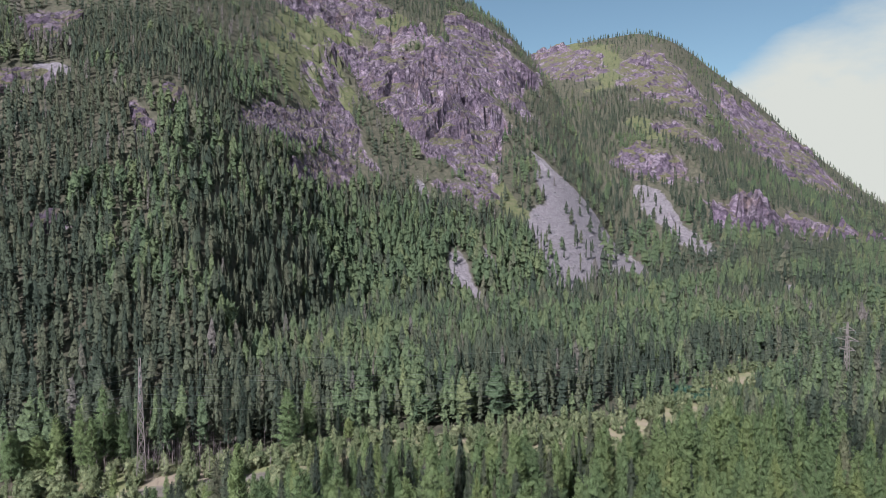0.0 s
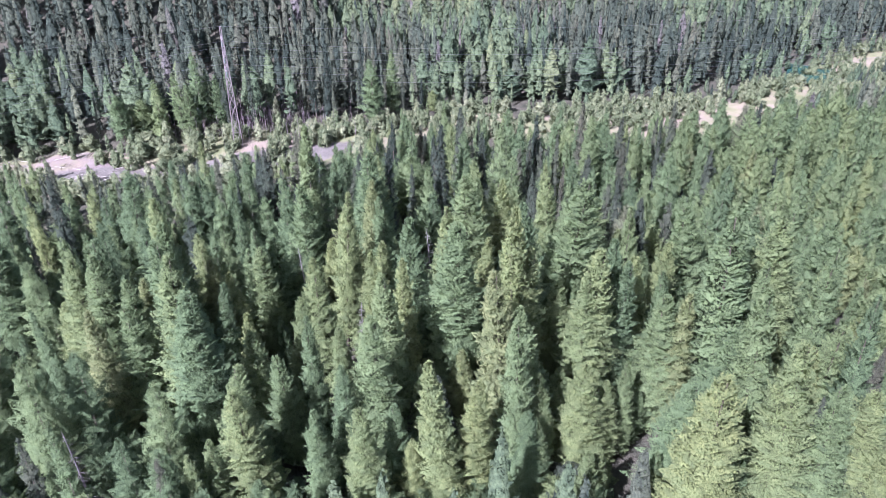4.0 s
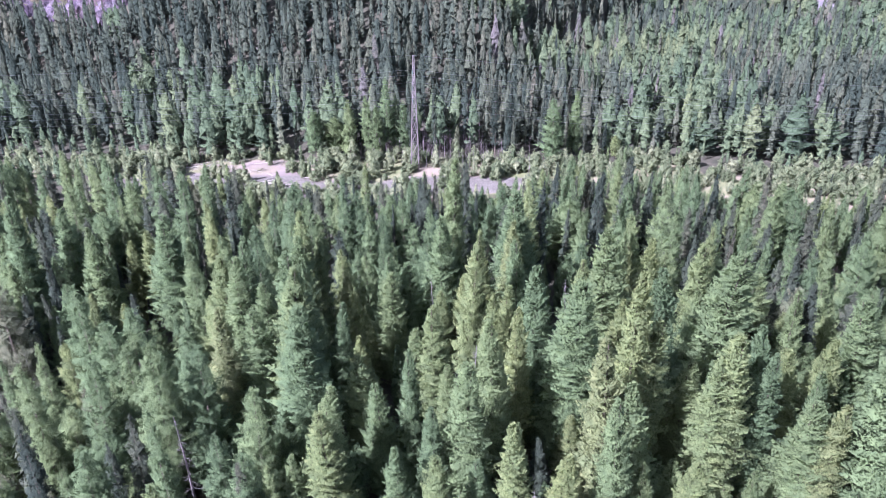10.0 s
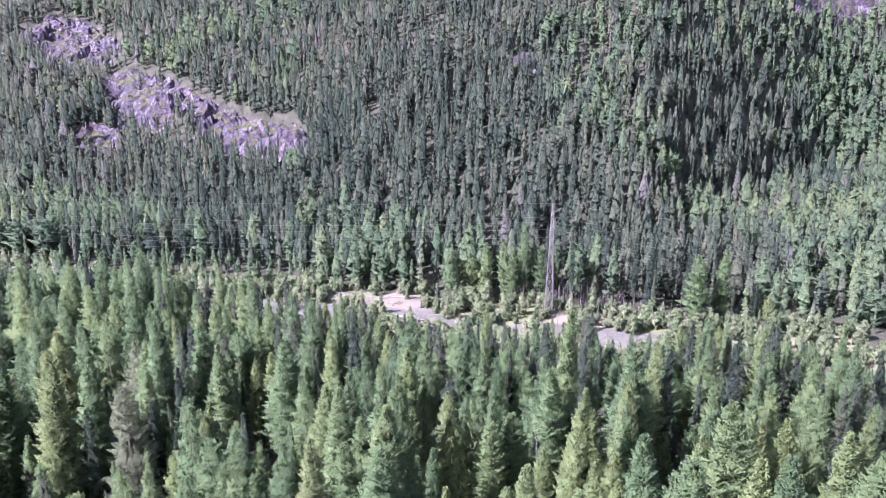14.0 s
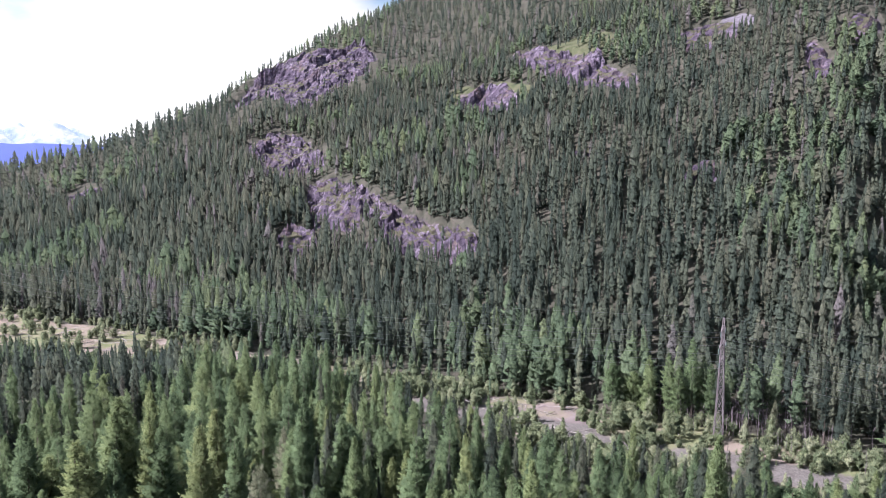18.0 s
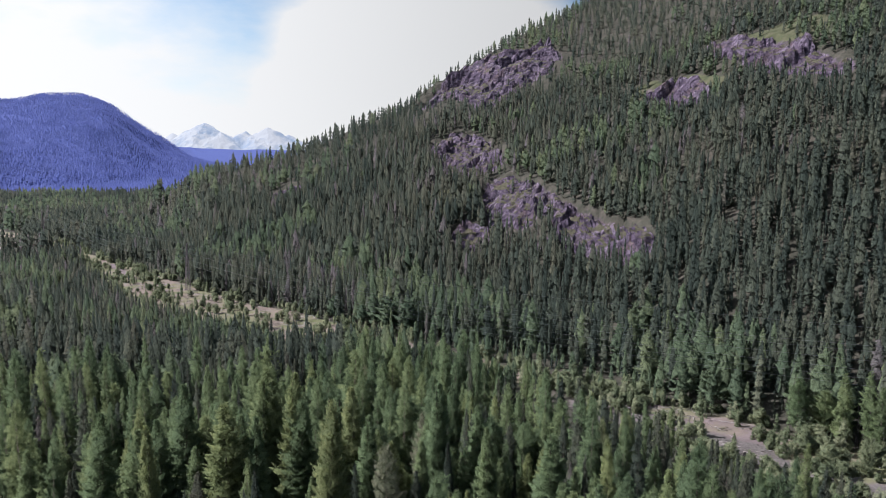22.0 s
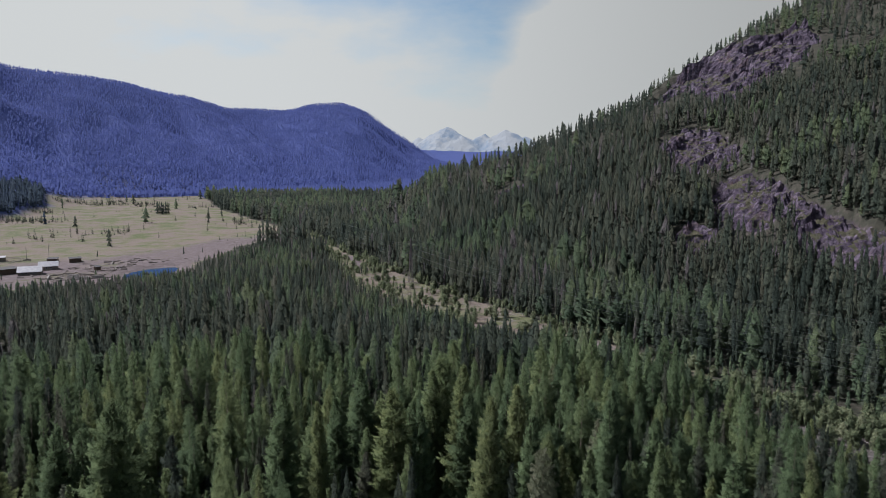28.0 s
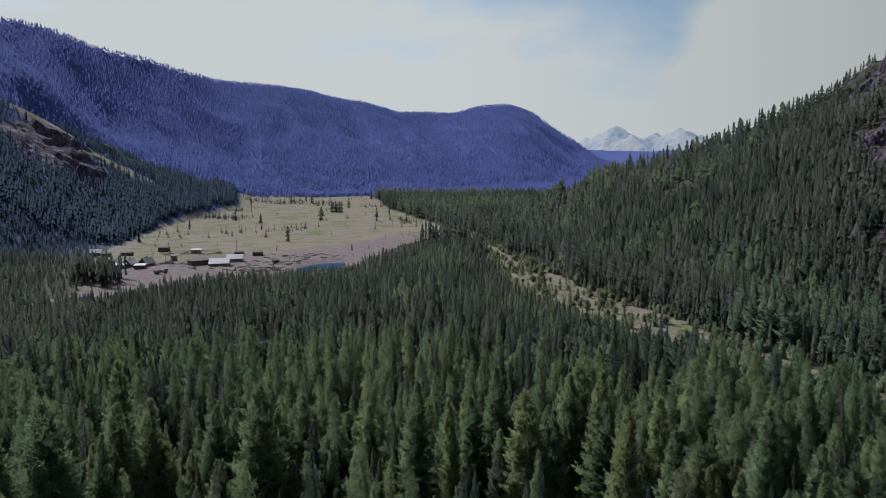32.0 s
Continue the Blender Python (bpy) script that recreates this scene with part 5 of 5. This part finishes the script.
# ---- the village ----
def house(x, y, turn, long, wide, high, pitch, roof, label, windows=2, chimney=False, wall=None):
    """A log house with a pitched roof."""
    wall = wall or M_LOG
    base = tagged(new("log_house"), label, "house", "houses of the village")
    base.matrix_basis = pose(x, y, ground_at(x, y) - 0.15, 0, 0, turn)
    long, wide, high, pitch = 0.8 * long, 0.85 * wide, 0.9 * high, 0.85 * pitch
    a, b = long / 2, wide / 2
    bm = box(bmesh.new(), -a, a, -b, b, 0, high)
    top = high + pitch
    for sx in (-a, a - 0.15):
        v = [bm.verts.new(p) for p in ((sx, -b, high), (sx, b, high), (sx, 0, top), (sx + 0.15, -b, high), (sx + 0.15, b, high), (sx + 0.15, 0, top))]
        for q in ((2, 1, 0), (3, 4, 5), (0, 3, 5, 2), (1, 2, 5, 4)):
            bm.faces.new([v[i] for i in q])
    part("wall", bm, wall, base)
    for side in (1, -1):
        bm = bmesh.new()
        o, k = 0.5, pitch / b
        pts = [(-a - o, side * (b + o), high - o * k), (a + o, side * (b + o), high - o * k), (a + o, 0, top), (-a - o, 0, top)]
        lo, hi = [bm.verts.new(p) for p in pts], [bm.verts.new((p[0], p[1], p[2] + 0.16)) for p in pts]
        bm.faces.new(lo), bm.faces.new(hi[::-1])
        for i in range(4):
            j = (i + 1) % 4
            bm.faces.new((lo[i], lo[j], hi[j], hi[i]))
        bmesh.ops.recalc_face_normals(bm, faces=bm.faces)
        part("roof", bm, roof, base)
    part("door", box(bmesh.new(), a * 0.55, a * 0.55 + 1.0, -b - 0.06, -b + 0.02, 0.1, 2.1), M_PLANK, base)
    for n in range(windows):
        px = -a * 0.75 + n * 2.2
        win = part("window", box(bmesh.new(), px - 0.1, px + 1.1, -b - 0.07, -b + 0.02, 0.95, 2.15), M_TIN, base, "pale painted window frame")
        part("pane", box(bmesh.new(), px + 0.05, px + 0.95, -b - 0.09, -b - 0.06, 1.08, 2.02), M_PANE, win)
    if chimney:
        part("chimney", box(bmesh.new(), -0.3, 0.3, -0.3, 0.3, top - 0.4, top + 0.9), M_PLANK, base)


def shed(x, y, turn, long, wide, high, roof, label, wall=None):
    base = tagged(new("shed"), label, "shed", "sheds of the village")
    base.matrix_basis = pose(x, y, ground_at(x, y) - 0.1, 0, 0, turn)
    long, wide = 0.75 * long, 0.85 * wide
    a, b = long / 2, wide / 2
    part("wall", box(bmesh.new(), -a, a, -b, b, 0, high), wall or M_PLANK, base)
    bm = bmesh.new()
    pts = [(-a - 0.3, -b - 0.4, high + 0.02), (a + 0.3, -b - 0.4, high + 0.02), (a + 0.3, b + 0.3, high + 0.7), (-a - 0.3, b + 0.3, high + 0.7)]
    lo, hi = [bm.verts.new(p) for p in pts], [bm.verts.new((p[0], p[1], p[2] + 0.14)) for p in pts]
    bm.faces.new(lo[::-1]), bm.faces.new(hi)
    for i in range(4):
        j = (i + 1) % 4
        bm.faces.new((lo[i], lo[j], hi[j], hi[i]))
    part("roof", bm, roof, base)
    part("door", box(bmesh.new(), -0.5, 0.5, -b - 0.05, -b + 0.02, 0.1, 1.9), M_LOG, base)


def log_pile(x, y, turn, count, long, label):
    base = tagged(new("log_pile"), label, "logs", "log piles of the sawmill")
    base.matrix_basis = pose(x, y, ground_at(x, y), 0, 0, turn)
    r = rnd(int(abs(x * 7 + y)))
    rows, n, k = max(2, int((2 * count) ** 0.5)), 0, 0
    for row in range(rows):
        for c in range(rows - row):
            w = 0.42
            px, pz = (c + row * 0.5 - rows / 2) * w, 0.2 + row * 0.36
            off = r.uniform(-0.4, 0.4)
            part("log", tube(bmesh.new(), (px, -long / 2 + off, pz), (px, long / 2 + off, pz), 0.2, 7), M_DEADWOOD, base)


def rail_fence(x0, y0, x1, y1, label):
    base = tagged(new("rail_fence"), label, "fence", "fences of the village")
    z = ground_at(x0, y0)
    base.matrix_basis = pose(x0, y0, z)
    n = max(2, int(math.hypot(x1 - x0, y1 - y0) / 4))
    pts = []
    for k in range(n + 1):
        g = k / n
        x, y = x0 + (x1 - x0) * g, y0 + (y1 - y0) * g
        p = Vector((x - x0, y - y0, ground_at(x, y) - z))
        pts.append(p)
        part("post", beam(bmesh.new(), p - Vector((0, 0, 0.2)), p + Vector((0, 0, 1.5)), 0.16), M_DEADWOOD, base)
    for p, q in zip(pts, pts[1:]):
        for up in (0.5, 0.95, 1.35):
            part("rail", beam(bmesh.new(), p + Vector((0, 0, up)), q + Vector((0, 0, up)), 0.11), M_DEADWOOD, base)


def utility_pole(x, y, label, high=8.5):
    base = tagged(new("utility_pole"), label, "pole", "poles of the village line")
    base.matrix_basis = pose(x, y, ground_at(x, y) - 0.3, 0, 0, 30)
    part("post", tube(bmesh.new(), (0, 0, 0), (0, 0, high), 0.13, 7), M_DEADWOOD, base)
    part("cross_arm", beam(bmesh.new(), (-0.8, 0, high - 0.6), (0.8, 0, high - 0.6), 0.12), M_DEADWOOD, base)
    for s in (-0.7, 0.7):
        part("insulator", tube(bmesh.new(), (s, 0, high - 0.54), (s, 0, high - 0.3), 0.06, 6), M_GLASS_INS, base)


def truck(x, y, turn, label):
    base = tagged(new("truck"), label, "truck")
    base.matrix_basis = pose(x, y, ground_at(x, y), 0, 0, turn)
    part("chassis", box(bmesh.new(), -3.6, 3.6, -0.5, 0.5, 0.75, 1.0), M_RUBBER, base)
    bm = box(bmesh.new(), 1.9, 3.7, -1.15, 1.15, 1.0, 2.7)
    bmesh.ops.bevel(bm, geom=bm.edges[:], offset=0.15, segments=2, affect="EDGES")
    cab = part("cab", bm, M_PAINT, base)
    part("windscreen", box(bmesh.new(), 3.68, 3.73, -0.95, 0.95, 1.8, 2.5), M_PANE, cab)
    part("bed", box(bmesh.new(), -3.6, 1.6, -1.2, 1.2, 1.02, 1.25), M_PLANK, base)
    for s in (-1.2, 1.14):
        part("side_board", box(bmesh.new(), -3.6, 1.6, s, s + 0.06, 1.25, 1.9), M_PLANK, base)
    for px in (2.6, -1.4, -2.7):
        for s in (-1.15, 0.85):
            wheel = part("wheel", tube(bmesh.new(), (px, s, 0.5), (px, s + 0.3, 0.5), 0.5, 14), M_RUBBER, base)
            part("rim", tube(bmesh.new(), (px, s - 0.02, 0.5), (px, s + 0.32, 0.5), 0.26, 10), M_STEEL, wheel)


house(-245, 489, 20, 9, 6, 2.6, 2.4, M_TIN, "old log house with a pale roof at the wood's edge")
shed(-234, 481, 15, 8, 5, 2.4, M_DARKROOF, "low dark log shed in the village", M_LOG)
shed(-222, 487, 0, 9, 5, 2.3, M_DARKROOF, "long low dark shed on the grass", M_LOG)
house(-202, 424, 75, 8, 6, 2.5, 3.0, M_TIN, "gabled log house with a light tin roof", 1)
house(-192, 424, 80, 9, 7, 2.6, 3.4, M_TIN, "gabled log house with a light tin roof", 2, True)
house(-183, 427, 70, 9, 7, 2.6, 3.6, M_TIN, "steep-roofed log house beside the village track", 2, True)
shed(-195, 415, -5, 11, 4.5, 2.3, M_TIN, "long white-roofed shed before the log houses", M_LOG)
shed(-181, 413, 5, 8, 5, 2.3, M_TIN, "wide low barn with a pale roof", M_LOG)
shed(-207, 514, 5, 10, 5, 3.2, M_DARKROOF, "dark barn behind the corral", M_LOG)
shed(-179, 502, 10, 9, 5, 2.6, M_TIN, "low open shelter with a light roof inside the corral")
shed(-177, 455, 30, 5, 4, 3.4, M_PLANK, "small brown plank hut by the track")
shed(-130, 486, 20, 9, 5, 2.6, M_DARKROOF, "dark plank shed near the river flats", M_LOG)
shed(-145, 493, 0, 8, 4, 1.8, M_DARKROOF, "low dark woodshed on the flats", M_LOG)
shed(-106, 438, 40, 4, 3, 2.2, M_DARKROOF, "tiny dark hut by the river pool", M_LOG)
house(-137, 424, 12, 14, 11, 2.4, 2.9, M_TIN, "large sawmill hall with a pale tin roof", 4, False, M_PLANK)
house(-134, 446, 12, 12, 9, 2.8, 2.6, M_TIN, "second mill hall with a grey tin roof", 3, False, M_PLANK)
shed(-151, 428, 40, 16, 8, 3.0, M_DARKROOF, "dark lean-to beside the sawmill", M_LOG)
for x, y, turn, count, long in ((-104, 399, 70, 14, 7), (-110, 405, 60, 18, 7), (-98, 404, 85, 10, 6), (-122, 405, 20, 14, 6), (-184, 439, 10, 10, 6), (-173, 436, 80, 14, 6), (-178, 444, 30, 8, 5), (-104, 470, 15, 8, 6), (-150, 412, 50, 10, 6)):
    log_pile(x, y, turn, count, long, "pile of grey sawn logs lying on bare earth")
rail_fence(-198, 490, -168, 486, "weathered rail fence of the corral")
rail_fence(-168, 486, -160, 500, "weathered rail fence of the corral")
rail_fence(-160, 500, -172, 512, "weathered rail fence of the corral")
rail_fence(-172, 512, -200, 508, "weathered rail fence of the corral")
rail_fence(-200, 508, -198, 490, "weathered rail fence of the corral")
for x, y in ((-195, 464), (-164, 505), (-154, 517), (-126, 570), (-183, 456), (-215, 430)):
    utility_pole(x, y, "wooden utility pole with one cross arm")
truck(-160, 391, 35, "old flatbed truck parked beside the track")


def debris():
    """Boards, offcuts and rubble lying round the sawmill and the houses."""
    r = rnd(141)
    spots = ((-112, 412, 12, 9, 170), (-100, 446, 13, 9, 120), (-150, 440, 14, 8, 90), (-180, 434, 12, 7, 80), (-92, 478, 14, 8, 80), (-186, 500, 12, 5, 60))
    x = np.concatenate([r.normal(cx, sx, n) for cx, cy, sx, sy, n in spots])
    y = np.concatenate([r.normal(cy, sy, n) for cx, cy, sx, sy, n in spots])
    keep = inside(x, y, LAKE, 10) < 0.05
    x, y = x[keep], y[keep]
    v = np.array([[-1, -0.18, 0], [1, -0.18, 0], [1, 0.18, 0], [-1, 0.18, 0], [-1, -0.14, 0.35], [1, -0.14, 0.3], [1, 0.14, 0.35], [-1, 0.14, 0.3]], float)
    f = np.array([[4, 5, 6, 7], [0, 1, 5, 4], [1, 2, 6, 5], [2, 3, 7, 6], [3, 0, 4, 7]])
    n = len(x)
    out = spread([(v, f, np.zeros(5, int), v)], x, y, land(x, y) - 0.05, 0.5 + 1.4 * r.rand(n) ** 2, 0.8 + 0.9 * r.rand(n), r.rand(n), np.zeros(n, int), r)
    tagged(new("sawmill_debris", mesh_from("sawmill_debris", out[0], out[1], [M_PLANK])), "grey boards and offcuts strewn round the sawmill", "debris", kind="stuff")


debris()

# ---- snow mountains at the end of the valley ----
def mat_snow():
    m = Nodes("glowing_snow_and_rock", 0.8, 0, 0.3)
    geo = m.t.nodes.new("ShaderNodeNewGeometry")
    up = m.t.nodes.new("ShaderNodeSeparateXYZ")
    m.put(up.inputs[0], geo.outputs["Normal"])
    n = m.noise(0.006, 6, 0.6)
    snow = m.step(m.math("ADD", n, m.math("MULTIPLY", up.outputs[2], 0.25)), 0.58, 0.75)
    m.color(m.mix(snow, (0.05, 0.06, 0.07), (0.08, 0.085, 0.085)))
    # emission near the sky's tone paints the haze over the mountains
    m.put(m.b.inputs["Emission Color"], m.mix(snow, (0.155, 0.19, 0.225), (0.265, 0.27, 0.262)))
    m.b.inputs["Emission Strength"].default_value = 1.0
    return m.mat


def snow_range():
    mat = mat_snow()
    az = np.radians(np.linspace(2, 32, 330))
    far = np.linspace(3950, 4890, 60)
    aa, dd = np.meshgrid(az, far)
    x, y = HUB[0] + dd * np.sin(aa), HUB[1] + dd * np.cos(aa)
    bend = 60 * smooth_noise(x, y, 1 / 260, 9, 4)
    z = np.full_like(x, -40.0)
    for turn, d, high, wide in ((8.5, 4700, 230, 500), (11.8, 4600, 320, 420), (14.2, 4550, 405, 560), (15.6, 4750, 350, 420), (17.2, 4600, 385, 420),
                                (18.9, 4560, 415, 470), (20.4, 4640, 370, 420), (22.8, 4600, 330, 560), (26, 4650, 240, 600), (30, 4650, 160, 600)):
        px, py = HUB[0] + d * math.sin(radians(turn)), HUB[1] + d * math.cos(radians(turn))
        z = np.maximum(z, high - (high - 40) * (np.hypot(x - px, y - py) + bend) / wide)
    rough = 1 - 2 * np.abs(smooth_noise(x, y, 1 / 170, 7, 5, 0.55))
    z = 0.8 * z + 24 * rough * np.clip(z / 200, 0, 1)
    nv, nu = x.shape
    i, j = np.meshgrid(np.arange(nv - 1), np.arange(nu - 1), indexing="ij")
    f = np.stack([i * nu + j, i * nu + j + 1, (i + 1) * nu + j + 1, (i + 1) * nu + j], -1).reshape(-1, 4)
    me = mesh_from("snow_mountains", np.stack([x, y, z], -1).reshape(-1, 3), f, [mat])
    tagged(new("snow_mountains_backdrop", me), "snow-covered mountains at the valley's end, paled by a painted haze glow", "mountains", kind="structure")


snow_range()
